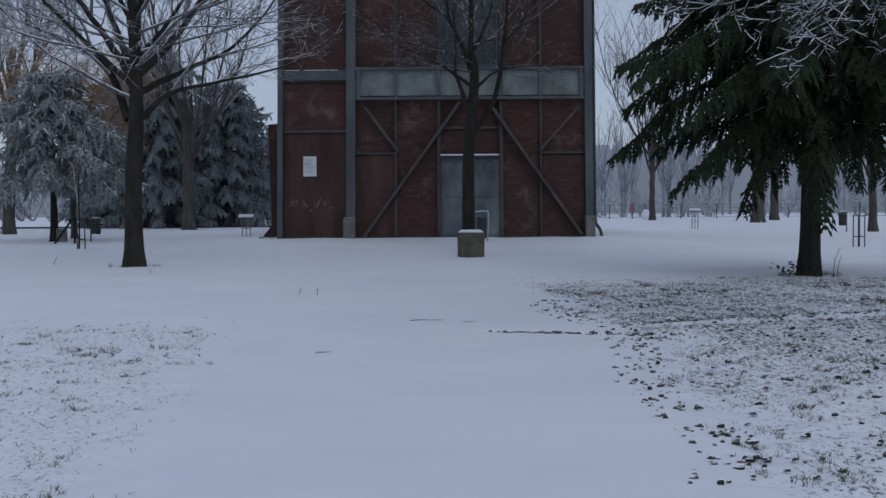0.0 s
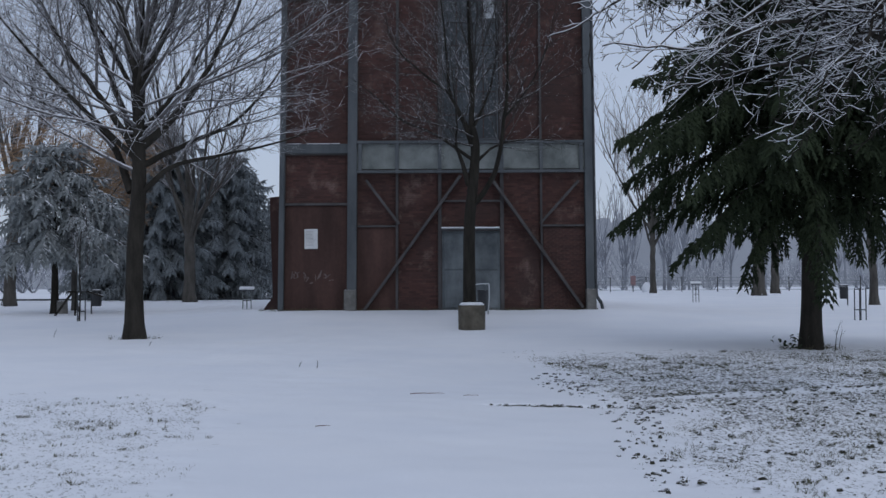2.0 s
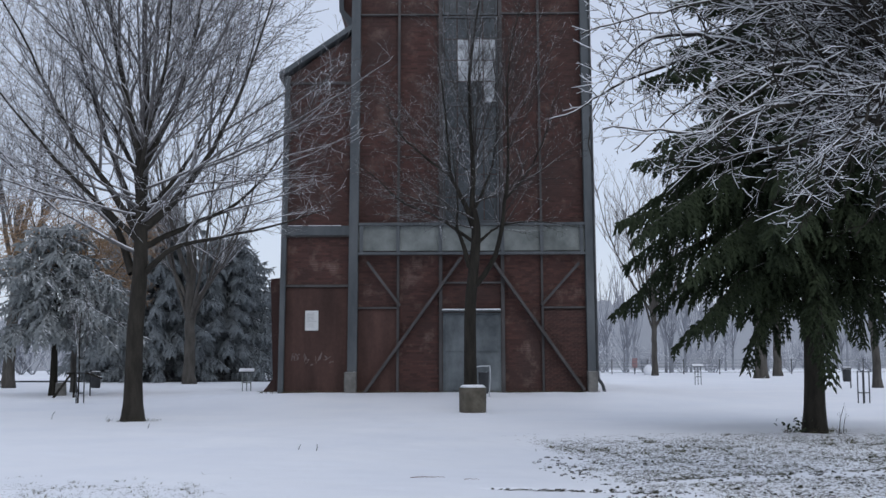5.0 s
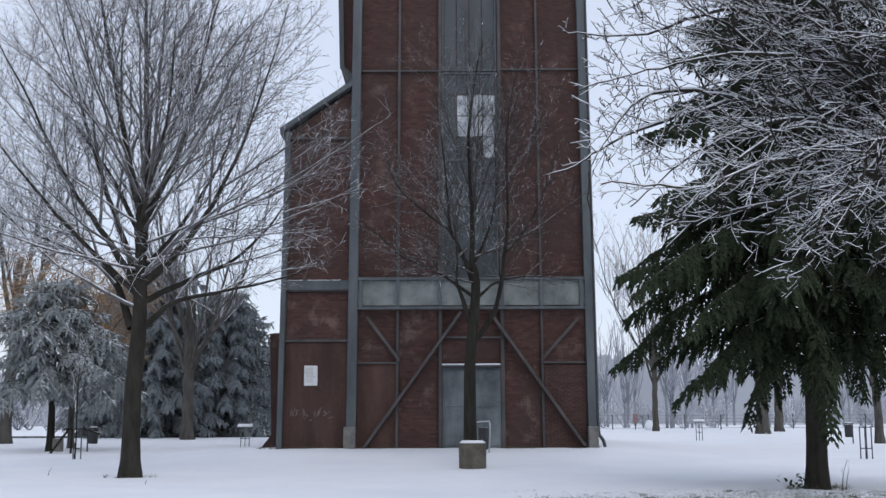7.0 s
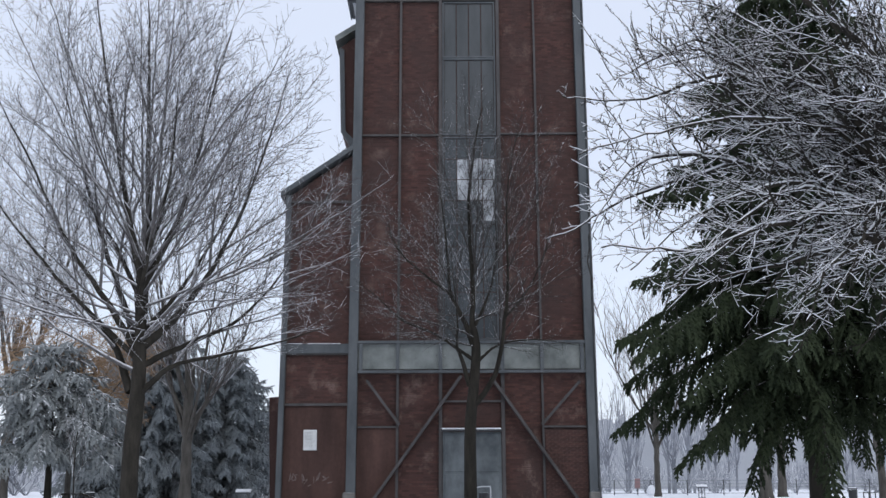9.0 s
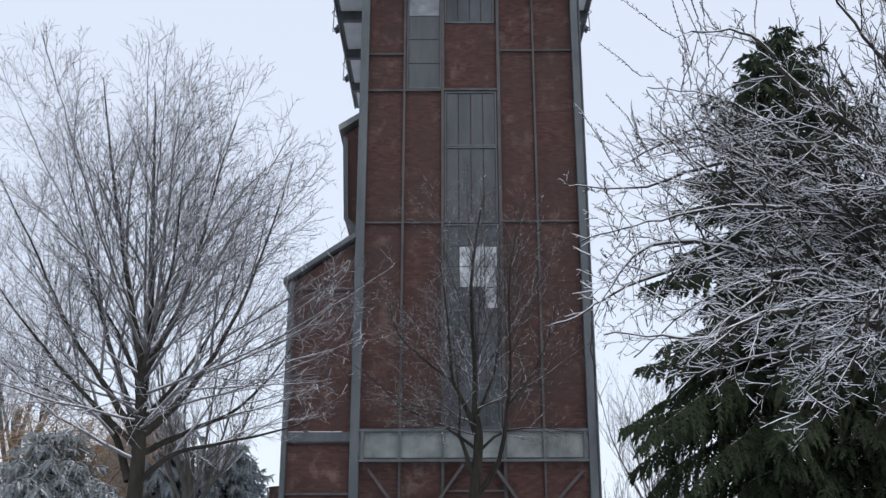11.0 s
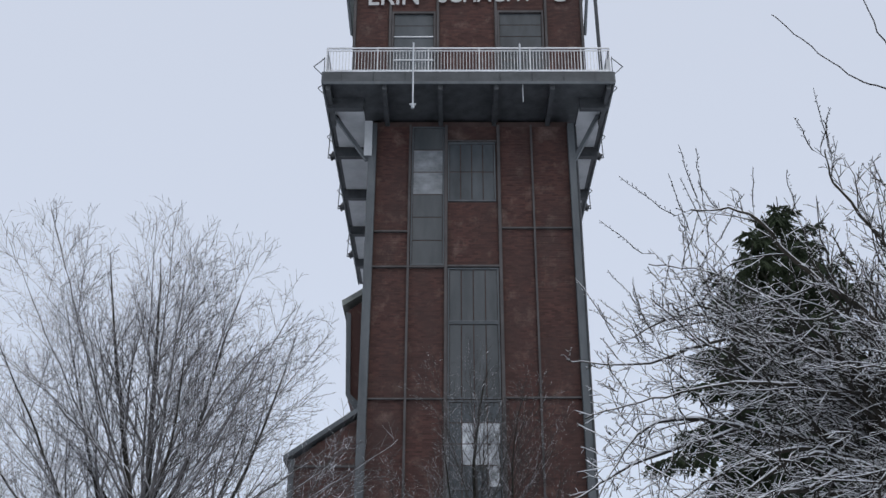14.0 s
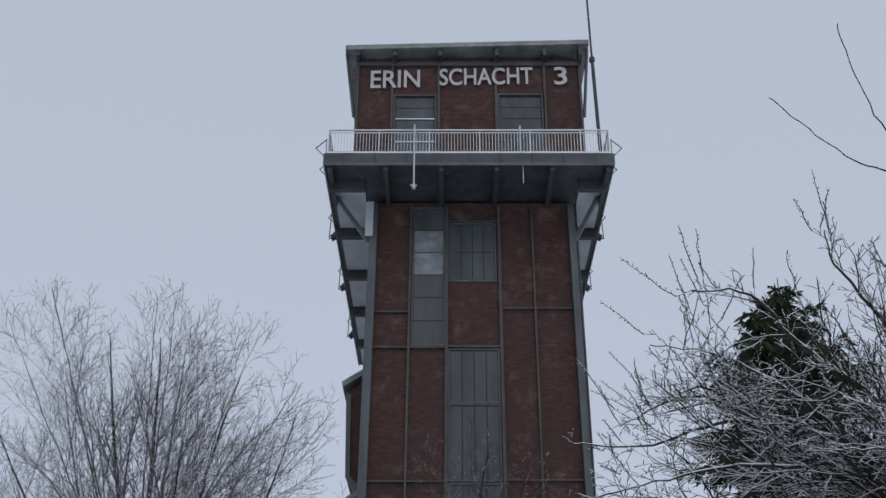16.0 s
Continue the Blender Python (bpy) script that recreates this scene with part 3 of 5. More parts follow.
lettering("SCHACHT", -0.4, 3.62, 31.48, 32.37)
lettering("3", 4.54, 5.1, 31.42, 32.36)

# mast at the corner of the platform
bm = rod(bmesh.new(), (6.12, 39.65, 26.9), (6.03, 39.65, 32.0), 0.075)
rod(bm, (6.03, 39.65, 32.0), (5.97, 39.65, 37.5), 0.045)
rod(bm, (6.03, 39.65, 31.75), (6.03, 39.65, 31.95), 0.12)
dsub("mast", bm, "steel_dark", "thin dark mast")


# brickwork of the front, bay by bay
BRICK = (0.24, 0.045, 0.062)


def brick_box(x0, x1, y0, y1, z0, z1, V, F):
    n = len(V)
    V += [(x0, y1, z0), (x1, y1, z0), (x1, y0, z0), (x0, y0, z0), (x0, y1, z1), (x1, y1, z1), (x1, y0, z1), (x0, y0, z1)]
    F += [(n + 3, n + 2, n + 6, n + 7), (n + 2, n + 1, n + 5, n + 6), (n, n + 3, n + 7, n + 4), (n + 7, n + 6, n + 5, n + 4), (n, n + 1, n + 2, n + 3)]


def brickwork(x0, x1, z0, z1, y, lean=True, top=None, mat="brick"):
    rng = random.Random(int(x0 * 100 + z0 * 7))
    V, F = [], []
    row, z = 0, z0
    while z < z1 - 0.04:
        h = min(0.066, z1 - z)
        x = x0 - (0.125 if row % 2 else 0)
        while x < x1:
            a, b = max(x, x0), min(x + 0.242, x1)
            if b - a > 0.04 and (top is None or z + h < top((a + b) / 2)):
                d = y - rng.uniform(0.0, 0.006)
                brick_box(a, b, d, y + 0.03, z, z + h, V, F)
            x += 0.252
        z += 0.076
        row += 1
    if lean:
        V = [(CX + (p[0] - CX) * (1 - 0.002 * (p[2] - 0.5)), p[1], p[2]) for p in V]
    V = [(p[0], p[1] - BASE.y, p[2] - BASE.z) for p in V]
    return tagged(part("brickwork", (V, F), mat, tower), "sooty red brick infill", kind="stuff")


for x0, x1, z0, z1, mt in ((-5.72, -3.5, 4.42, 6.12, "brick_pale"), (-3.1, -1.74, 3.6, 5.44, "brick_pale"), (-1.62, -0.2, 0.3, 5.44, "brick_pale"),
                           (-0.06, 2.04, 3.5, 5.44, "brick"), (2.2, 3.5, 0.3, 5.44, "brick_pale"), (3.6, 5.1, 3.6, 5.44, "brick_pale"),
                           (-3.1, -1.74, 6.62, 19.66, "brick"), (-1.62, -0.2, 6.62, 19.66, "brick"), (2.2, 3.5, 6.62, 26.1, "brick"), (3.6, 5.1, 6.62, 26.1, "brick"),
                           (-3.1, -1.74, 19.78, 26.1, "brick"), (-0.06, 2.04, 19.82, 22.56, "brick"), (-0.06, 2.04, 25.4, 26.1, "brick")):
    brickwork(x0, x1, z0, z1, FY + 0.112, mat=mt)
tpart("rendered_panel", box(-3.12, -1.72, FY + 0.075, FY + 0.118, 0.25, 3.51), "render", label="brown painted render panel with streaks")
tpart("rendered_panel", box(-5.74, -3.48, FY + 0.075, FY + 0.118, 0.25, 4.29), "render", label="brown painted render panel with streaks")
brickwork(-5.72, -3.5, 6.55, 13.7, FY + 0.112, top=lambda x: 12.0 + (x + 5.9) * 0.66)
for x0, x1, z0, z1 in ((-3.84, -2.52, 27, 32.5), (-2.34, -0.52, 31.08, 32.5), (-0.34, 1.93, 27, 32.5), (2.1, 4.03, 31.12, 32.5), (4.21, 5.56, 27, 32.5)):
    brickwork(x0, x1, z0, z1, HY + 0.092, lean=False)


def loose_bricks(x0, x1, z0, z1, y):
    """The panel beside the foot of the corner column, brick by brick."""
    panel = tpart("brick_panel", box(x0, x1, y + 0.03, y + 0.04, z0, z1), "mortar", label="weathered brick panel")
    rng = random.Random(9)
    kinds = {}
    row, z = 0, z0
    while z < z1 - 0.05:
        x = x0 - (0.125 if row % 2 else 0)
        while x < x1:
            a, b = max(x, x0), min(x + 0.242, x1)
            if b - a > 0.04:
                w = round(b - a, 2)
                if w not in kinds:
                    bm = box(-w / 2, w / 2, -0.03, 0.03, -0.033, 0.033, bevel=0.004)
                    me = bpy.data.meshes.new("brick")
                    bm.to_mesh(me)
                    bm.free()
                    me.materials.append(MAT["brick_pale"])
                    kinds[w] = me
                ob = new("brick", kinds[w])
                ob.parent = panel
                ob.location = ((a + b) / 2, y + 0.025 - rng.uniform(0, 0.012) - BASE.y, z + 0.033 - BASE.z)
            x += 0.252
        z += 0.076
        row += 1


loose_bricks(3.6, 5.1, 0.4, 3.49, FY + 0.06)


# ---- trees ----
def tube(V, F, pts, radii, sides):
    n0, up = len(V), Vector((0.13, 0.31, 0.94))
    for i, p in enumerate(pts):
        d = pts[min(i + 1, len(pts) - 1)] - pts[max(i - 1, 0)]
        a = d.cross(up)
        if a.length < 1e-6:
            a = d.cross(Vector((1, 0, 0)))
        a.normalize()
        b = d.cross(a).normalized()
        for k in range(sides):
            t = math.tau * k / sides
            V.append(p + (a * math.cos(t) + b * math.sin(t)) * radii[i])
    for i in range(len(pts) - 1):
        for k in range(sides):
            k2 = (k + 1) % sides
            F.append((n0 + i * sides + k2, n0 + i * sides + k, n0 + (i + 1) * sides + k, n0 + (i + 1) * sides + k2))
    F.append(tuple(n0 + (len(pts) - 1) * sides + k for k in range(sides))[::-1])


def spline(pts, n):
    """A smooth line through pts, with n points."""
    out = []
    m = len(pts) - 1
    for i in range(n):
        u = i / (n - 1) * m
        k = min(int(u), m - 1)
        t = u - k
        p0, p1, p2, p3 = pts[max(k - 1, 0)], pts[k], pts[k + 1], pts[min(k + 2, m)]
        out.append(0.5 * (2 * p1 + (p2 - p0) * t + (2 * p0 - 5 * p1 + 4 * p2 - p3) * t * t + (3 * p1 - p0 - 3 * p2 + p3) * t * t * t))
    return out


def side_way(d, rng, lo, hi):
    """A direction that leaves d by lo to hi degrees."""
    a = d.orthogonal().normalized()
    a.rotate(Matrix.Rotation(rng.uniform(0, math.tau), 3, d))
    g = radians(rng.uniform(lo, hi))
    return (d * math.cos(g) + a * math.sin(g)).normalized()


def sprout(V, F, rng, pts, r, length, level, s):
    """Grows side branches from a branch that runs along pts."""
    cnt = max(2, int(length * s["density"][level] * rng.uniform(0.85, 1.15)))
    for c in range(cnt):
        u = rng.uniform(s["from"][level], 1.0) if c else 0.97
        f = u * (len(pts) - 1)
        k = min(int(f), len(pts) - 2)
        p = pts[k].lerp(pts[k + 1], f - k)
        d = (pts[k + 1] - pts[k]).normalized()
        L = min(length * rng.uniform(*s["ratio"]), s["longest"][level]) * (1.15 - 0.5 * u)
        if L < 0.08:
            continue
        w = side_way(d, rng, *s["angle"])
        w.z += s["rise"]
        w.normalize()
        n = 5 if level == 0 else (4 if level == 1 else 3)
        q, line = p.copy(), [p.copy()]
        for i in range(n - 1):
            w = (w + Vector((rng.gauss(0, s["wild"]), rng.gauss(0, s["wild"]), rng.gauss(0, s["wild"]) + s["lift"] / n))).normalized()
            q = q + w * (L / (n - 1))
            line.append(q.copy())
        r1 = max(s["thin"], min(r * 0.5 * (1.1 - 0.5 * u), L * s.get("stout", 0.0125)))
        tube(V, F, line, [max(s["thin"] * 0.7, r1 * (1 - 0.75 * i / (n - 1))) for i in range(n)], 5 if level == 0 else (4 if level == 1 else 3))
        if level + 1 < s["levels"]:
            sprout(V, F, rng, line, r1, L, level + 1, s)


STYLE = dict(density=(3.2, 4.5, 5.5, 6.0), ratio=(0.32, 0.55), longest=(3.2, 1.6, 0.8, 0.4), angle=(22, 50), rise=0.25, wild=0.09, lift=0.35, thin=0.006, levels=4)
STYLE["from"] = (0.22, 0.2, 0.15, 0.1)


def local(pts):
    return [Vector(p) for p in pts]


def bare_tree(name, label, x, y, limbs, seed, style, twig="twig", bark="bark", group=""):
    """A leafless tree; limbs: radius, then points of its line from the foot; the first one is the trunk."""
    rng = random.Random(seed)
    gz = ground_z(x, y)
    thing = tagged(empty(name, (x, y, gz)), label, "tree", group)
    off = Vector((0, 0, gz))
    TV, TF = [], []
    for i, (r, *pts) in enumerate(limbs):
        n = 16
        line = spline([p - off for p in local(pts)], n)
        length = sum((line[k + 1] - line[k]).length for k in range(n - 1))
        line = [p + Vector((rng.gauss(0, 0.012), rng.gauss(0, 0.012), rng.gauss(0, 0.01))) * (length / 4 if i == 0 else 1.6) for p in line]
        V, F = [], []
        if i == 0:
            line[0].z = -0.1
            rad = [r * (1 + 0.45 * math.exp(-3.0 * max(0, p.z))) * (1 - 0.25 * k / n) for k, p in enumerate(line)]
            tube(V, F, line, rad, 14)
            part("trunk", (V, F), bark, thing, smooth=True)
        else:
            tube(V, F, line, [max(0.012, r * rng.uniform(0.88, 1.12) * (1 - 0.88 * (k / (n - 1)) ** 0.8)) for k in range(n)], 8)
            part("limb", (V, F), bark if r > 0.04 else twig, thing, smooth=True)
            sprout(TV, TF, rng, line, r, length, 0, style)
    tw = part("crown", (TV, TF), twig, thing)
    tagged(tw, "fine frosted twigs", kind="stuff")
    return thing


def grown_tree(name, label, x, y, limbs, seed, inside, twig, bark, habit, snow=0.0, shoots=0):
    """A leafless tree: trunk and main limbs (radius, then points from the foot), from which sprays of straight side branches fill the crown."""
    rng = random.Random(seed)
    gz = ground_z(x, y)
    thing = tagged(empty(name, (x, y, gz)), label, "tree")
    tip, heart = habit["tip"], Vector(habit["heart"])
    TV, TF, SV, SF, ends = [], [], [], [], []

    def lay(pts, rr):
        """Snow along the upper side of a branch, broken where it is steep."""
        run = []
        for k in range(len(pts) - 1):
            d = (pts[k + 1] - pts[k]).normalized()
            if abs(d.z) < 0.8 and noise.noise(pts[k] * 2.3) > -0.38:
                run = run or [k]
                run.append(k + 1)
            if run and (run[-1] != k + 1 or k == len(pts) - 2):
                if len(run) > 1:
                    w = [snow * max(0.0058, min(0.028, 0.68 * rr[q])) * rng.uniform(0.8, 1.15) for q in run]
                    w[0] *= 0.6
                    w[-1] *= 0.6
                    tube(SV, SF, [pts[q] + Vector((0, 0, 0.9 * rr[q] + 0.25 * w[e])) for e, q in enumerate(run)], w, 4 if rr[run[0]] < 0.02 else 6)
                run = []

    def branch(pts, rr, own=None):
        V, F = ([], []) if own else (TV, TF)
        tube(V, F, pts, rr, 8 if rr[0] > 0.04 else (5 if rr[0] > 0.014 else 3))
        if own:
            part(own, (V, F), bark if rr[0] > habit.get("rimed", 0.035) else twig, thing, smooth=True)
        if snow:
            lay(pts, rr)

    def spray(pts, rr, level, start):
        """Side branches along a branch, each shorter the nearer it sits to the tip."""
        cum = [0.0]
        for k in range(len(pts) - 1):
            cum.append(cum[-1] + (pts[k + 1] - pts[k]).length)
        total, gap = cum[-1], habit["gap"][level]
        at, turn, k = max(start * total, 0.4 * gap), rng.uniform(0, math.tau), 0
        while at < total:
            while k < len(pts) - 2 and cum[k + 1] < at:
                k += 1
            f = (at - cum[k]) / (cum[k + 1] - cum[k])
            p, d, r = pts[k].lerp(pts[k + 1], f), (pts[k + 1] - pts[k]).normalized(), rr[k] + (rr[k + 1] - rr[k]) * f
            turn += rng.uniform(1.9, 3.6)
            n = d.orthogonal().normalized()
            n.rotate(Matrix.Rotation(turn, 3, d))
            g = radians(rng.uniform(*habit["angle"][level]))
            w = d * math.cos(g) + n * math.sin(g) + (p - heart).normalized() * habit["outward"] + Vector((0, 0, habit["lift"]))
            w.normalize()
            L = min(habit["longest"][level], rng.uniform(*habit["ratio"]) * (total - at + habit["extra"][level]))
            while L > 0.02 and not inside(p + w * L):
                L *= 0.7
            at += gap * rng.uniform(0.6, 1.4)
            if L < habit["shortest"]:
                continue
            m = 2 if L < 0.16 else (3 if L < 0.5 else max(4, int(L / habit["joint"])))
            q, line = p.copy(), [p.copy()]
            kink = habit["wild"] * (0.6 if m < 4 else 1.0)
            for i in range(m - 1):
                if i:
                    w = (w + Vector((rng.gauss(0, kink), rng.gauss(0, kink), rng.gauss(0, kink) + habit["bend"]))).normalized()
                q = q + w * (L / (m - 1))
                line.append(q.copy())
            r1 = max(tip, min(0.6 * r, habit["stout"] * L + 0.4 * tip))
            thin = [max(0.6 * tip, r1 * (1 - 0.8 * i / (m - 1))) for i in range(m)]
            branch(line, thin)
            if level + 1 < len(habit["gap"]):
                spray(line, thin, level + 1, habit["from"])
            if level < 2:
                ends.append(line)

    for i, (r, *pts) in enumerate(limbs):
        rough = spline([Vector(p) - Vector((0, 0, gz)) for p in pts], 30)
        length = sum((rough[k + 1] - rough[k]).length for k in range(29))
        n = max(6, int(length / habit["joint"]))
        line = spline(rough, n)
        if i == 0:
            line[0].z = -0.1
            V, F = [], []
            rad = [r * (1 + 0.45 * math.exp(-3.0 * max(0, p.z))) * (1 - 0.4 * k / n) for k, p in enumerate(line)]
            tube(V, F, line, rad, 14)
            part("trunk", (V, F), bark, thing, smooth=True)
            continue
        wob = 0.4 * habit["wild"] * habit["joint"]
        line = line[:1] + [p + Vector((rng.gauss(0, wob), rng.gauss(0, wob), rng.gauss(0, wob))) for p in line[1:]]
        rad = [max(1.3 * tip, r * (1 - 0.93 * (k / (n - 1)) ** 0.85)) for k in range(n)]
        branch(line, rad, "limb")
        bare = habit.get("bare", 0) > r
        spray(line, rad, 2 if bare else 0, 0.35 if bare else habit["start"])
    high = [e for e in ends if e[-1].z > heart.z and e[-1].x > -3.9 and not inside(e[-1] + (e[-1] - heart).normalized() * 0.75)]
    for e in rng.sample(high, min(shoots, len(high))):
        p = e[-1]
        w = ((p - e[-2]).normalized() * 0.7 + Vector((rng.gauss(0, 0.18), rng.gauss(0, 0.18), 0.8))).normalized()
        L = rng.uniform(0.2, 0.8)
        pts = [p + w * (L * k / 5) + Vector((rng.gauss(0, 0.01), rng.gauss(0, 0.01), 0)) for k in range(6)]
        branch(pts, [1.3 * tip, 1.25 * tip, 1.15 * tip, tip, 0.9 * tip, 0.6 * tip])
        for k in range(1, 12):
            c = pts[0].lerp(pts[-1], k / 12)
            branch([c, c + side_way(w, rng, 35, 60) * rng.uniform(0.02, 0.05)], [0.9 * tip, 0.8 * tip])
    tagged(part("crown", (TV, TF), twig, thing), "fine frosted twigs", kind="stuff")
    if SV:
        tagged(part("branch_snow", (SV, SF), "white_snow", thing, smooth=True), "snow lying along the branches", kind="stuff")
    return thing


def egg(low, high, width, fat_at):
    """An egg-shaped crown with an uneven outline: tells whether a point lies inside."""
    peak = fat_at ** fat_at * (1 - fat_at) ** (1 - fat_at)

    def inside(p):
        u = (p.z - low) / (high - low)
        if not 0 < u < 1:
            return False
        a = math.atan2(p.y, p.x)
        R = width * (u ** fat_at * (1 - u) ** (1 - fat_at) / peak) ** 0.62 * (1 + 0.12 * noise.noise((2.6 * math.cos(a), 2.6 * math.sin(a), 6 * u)))
        return math.hypot(p.x, p.y / 0.92) < R
    return inside


def broad(mid, half):
    """A broad, slightly boxy crown."""
    def inside(p):
        q = Vector((p.x / half[0], p.y / half[1], (p.z - mid) / half[2]))
        return abs(q.x) ** 2.3 + abs(q.y) ** 2.3 + abs(q.z) ** 2.3 < (1 + 0.16 * noise.noise(q * 2.9)) ** 2
    return inside


def rising_limbs(seed, count, z0, z1, inside, r):
    """Further slender limbs that leave the leader between z0 and z1 and run nearly straight to the crown's edge."""
    rng = random.Random(seed)
    out, tilt = [], [(k + 0.5) / count for k in range(count)]
    rng.shuffle(tilt)
    for i in range(count):
        a = math.tau * (i * 0.618 % 1.0)
        e = radians(10 + 74 * tilt[i])
        d = Vector((math.cos(e) * math.cos(a), math.cos(e) * math.sin(a), math.sin(e)))
        st = Vector((0.08, 0, z0 + (z1 - z0) * (0.1 + 0.9 * math.sin(e)) * rng.uniform(0.8, 1.0)))
        L = 1.0
        while inside(st + d * (L + 0.4)) and L < 14:
            L += 0.2
        bow = Vector((d.x, d.y, -0.5)) * (0.045 * L * math.cos(e) + 0.05)
        out.append((r * rng.uniform(0.8, 1.15), tuple(st), tuple(st + d * 0.35 * L + bow), tuple(st + d * 0.7 * L + bow * 0.7), tuple(st + d * L)))
    return out


def arching_limbs(seed, count, inside):
    """Crooked limbs of the orchard tree that arch out all round, the low ones drooping."""
    rng = random.Random(seed)
    out, tilt = [], [(k + 0.5) / count for k in range(count)]
    rng.shuffle(tilt)
    for i in range(count):
        a = math.tau * (i * 0.618 % 1.0)
        e = radians(-38 + 112 * tilt[i])
        d = Vector((math.cos(e) * math.cos(a), math.cos(e) * math.sin(a), math.sin(e)))
        st = Vector((0.05, 0, 4.2 + 1.6 * max(0, math.sin(e)) * rng.random()))
        L = 0.8
        while inside(st + d * (L + 0.2)) and L < 6:
            L += 0.1
        up = Vector((0, 0, 0.2 * L * math.cos(e)))
        j = [Vector((rng.gauss(0, 0.1), rng.gauss(0, 0.1), rng.gauss(0, 0.1))) for _ in range(4)]
        out.append((rng.uniform(0.035, 0.055), tuple(st), tuple(st + d * 0.3 * L + up + j[0]), tuple(st + d * 0.55 * L + up * 1.1 + j[1]), tuple(st + d * 0.8 * L + up * 0.6 + j[2]), tuple(st + d * L + j[3])))
    return out


LIME, YOUNG, ORCHARD = egg(4.0, 15.95, 6.8, 0.48), egg(4.5, 14.2, 4.1, 0.45), broad(5.45, (4.35, 2.3, 2.95))
grown_tree("lime_tree", "bare lime tree with frosted twigs standing in snow", -8.02, 30.35, [
    (0.24, (0.0, 0.0, 0.1), (0.0, 0.0, 2.2), (0.1, 0.0, 3.9), (0.1, 0.0, 5.2), (0.1, 0.0, 6.9)),
    (0.12, (-0.1, 0.0, 3.9), (-0.7, 0.4, 5.2), (-1.8, 0.8, 6.0), (-3.2, 1.1, 6.6), (-4.9, 1.5, 7.7)),
    (0.11, (0.0, 0.0, 5.0), (-0.7, -0.4, 6.2), (-1.5, -0.8, 7.4), (-2.6, -1.1, 9.6), (-4.1, -1.5, 12.5)),
    (0.10, (0.0, 0.0, 5.2), (-0.7, 0.4, 6.8), (-1.5, 0.8, 8.8), (-2.4, 1.1, 11.6), (-3.2, 1.5, 14.2)),
    (0.12, (0.1, 0.0, 6.7), (-0.3, -0.3, 8.6), (-0.9, -0.7, 12.0), (-1.3, -1.0, 14.6)),
    (0.13, (0.1, 0.0, 6.7), (0.1, 0.2, 8.9), (-0.1, 0.4, 12.6), (-0.3, 0.6, 15.2)),
    (0.11, (0.1, 0.0, 6.7), (0.8, 0.5, 8.4), (1.2, 0.9, 10.4), (1.5, 1.4, 12.6), (1.9, 1.8, 14.6)),
    (0.12, (0.2, 0.0, 5.1), (1.3, -0.2, 6.1), (2.2, -0.5, 7.4), (3.1, -0.8, 9.3), (4.0, -1.0, 12.3)),
    (0.10, (0.2, 0.0, 4.6), (1.2, 0.5, 5.2), (2.3, 1.0, 5.8), (3.5, 1.5, 7.2), (4.9, 2.0, 10.0)),
    (0.09, (0.2, 0.0, 3.9), (1.1, -0.2, 4.6), (2.4, -0.5, 4.8), (3.9, -0.8, 5.1), (5.2, -1.0, 5.5)),
    (0.09, (0.0, 0.0, 4.8), (-0.9, -0.5, 5.7), (-2.0, -1.0, 6.9), (-3.0, -1.5, 8.2), (-4.2, -2.0, 9.7)),
    (0.09, (0.1, 0.0, 5.8), (0.3, -0.8, 6.8), (1.1, -1.7, 9.2), (1.4, -2.5, 11.4)),
    (0.09, (0.1, 0.0, 5.6), (-0.2, 0.8, 7.2), (0.5, 1.9, 10.2), (0.4, 2.6, 12.4)),
    (0.08, (0.1, 0.0, 5.4), (1.0, 0.7, 6.8), (2.0, 1.4, 9.0), (2.9, 1.8, 12.8)),
    (0.08, (0.1, 0.0, 6.2), (-0.9, 0.8, 7.9), (-2.2, 1.5, 9.6), (-4.0, 2.0, 11.2)),
    (0.07, (0.1, 0.0, 4.4), (-1.0, -0.6, 5.0), (-2.4, -1.2, 6.0), (-4.6, -1.6, 8.8)),
    (0.07, (0.2, 0.0, 5.3), (1.4, -0.8, 6.3), (3.0, -1.4, 7.2), (5.2, -1.8, 8.6)),
    (0.07, (0.1, 0.0, 6.6), (0.5, -0.6, 8.8), (0.8, -1.2, 11.6), (1.0, -1.6, 14.2)),
] + rising_limbs(15, 26, 4.2, 8.2, LIME, 0.045), 11, LIME, "twig", "bark_mid",
    dict(tip=0.0068, heart=(0.1, 0, 3.5), gap=(0.6, 0.33, 0.18), angle=((24, 44), (28, 52), (32, 58)), outward=0.12, lift=0.0, ratio=(0.42, 0.75), extra=(1.0, 0.6, 0.25),
         longest=(4.2, 1.5, 0.42), shortest=0.1, joint=0.42, wild=0.085, bend=0.012, stout=0.0135, start=0.2, rimed=0.075, **{"from": 0.15}))

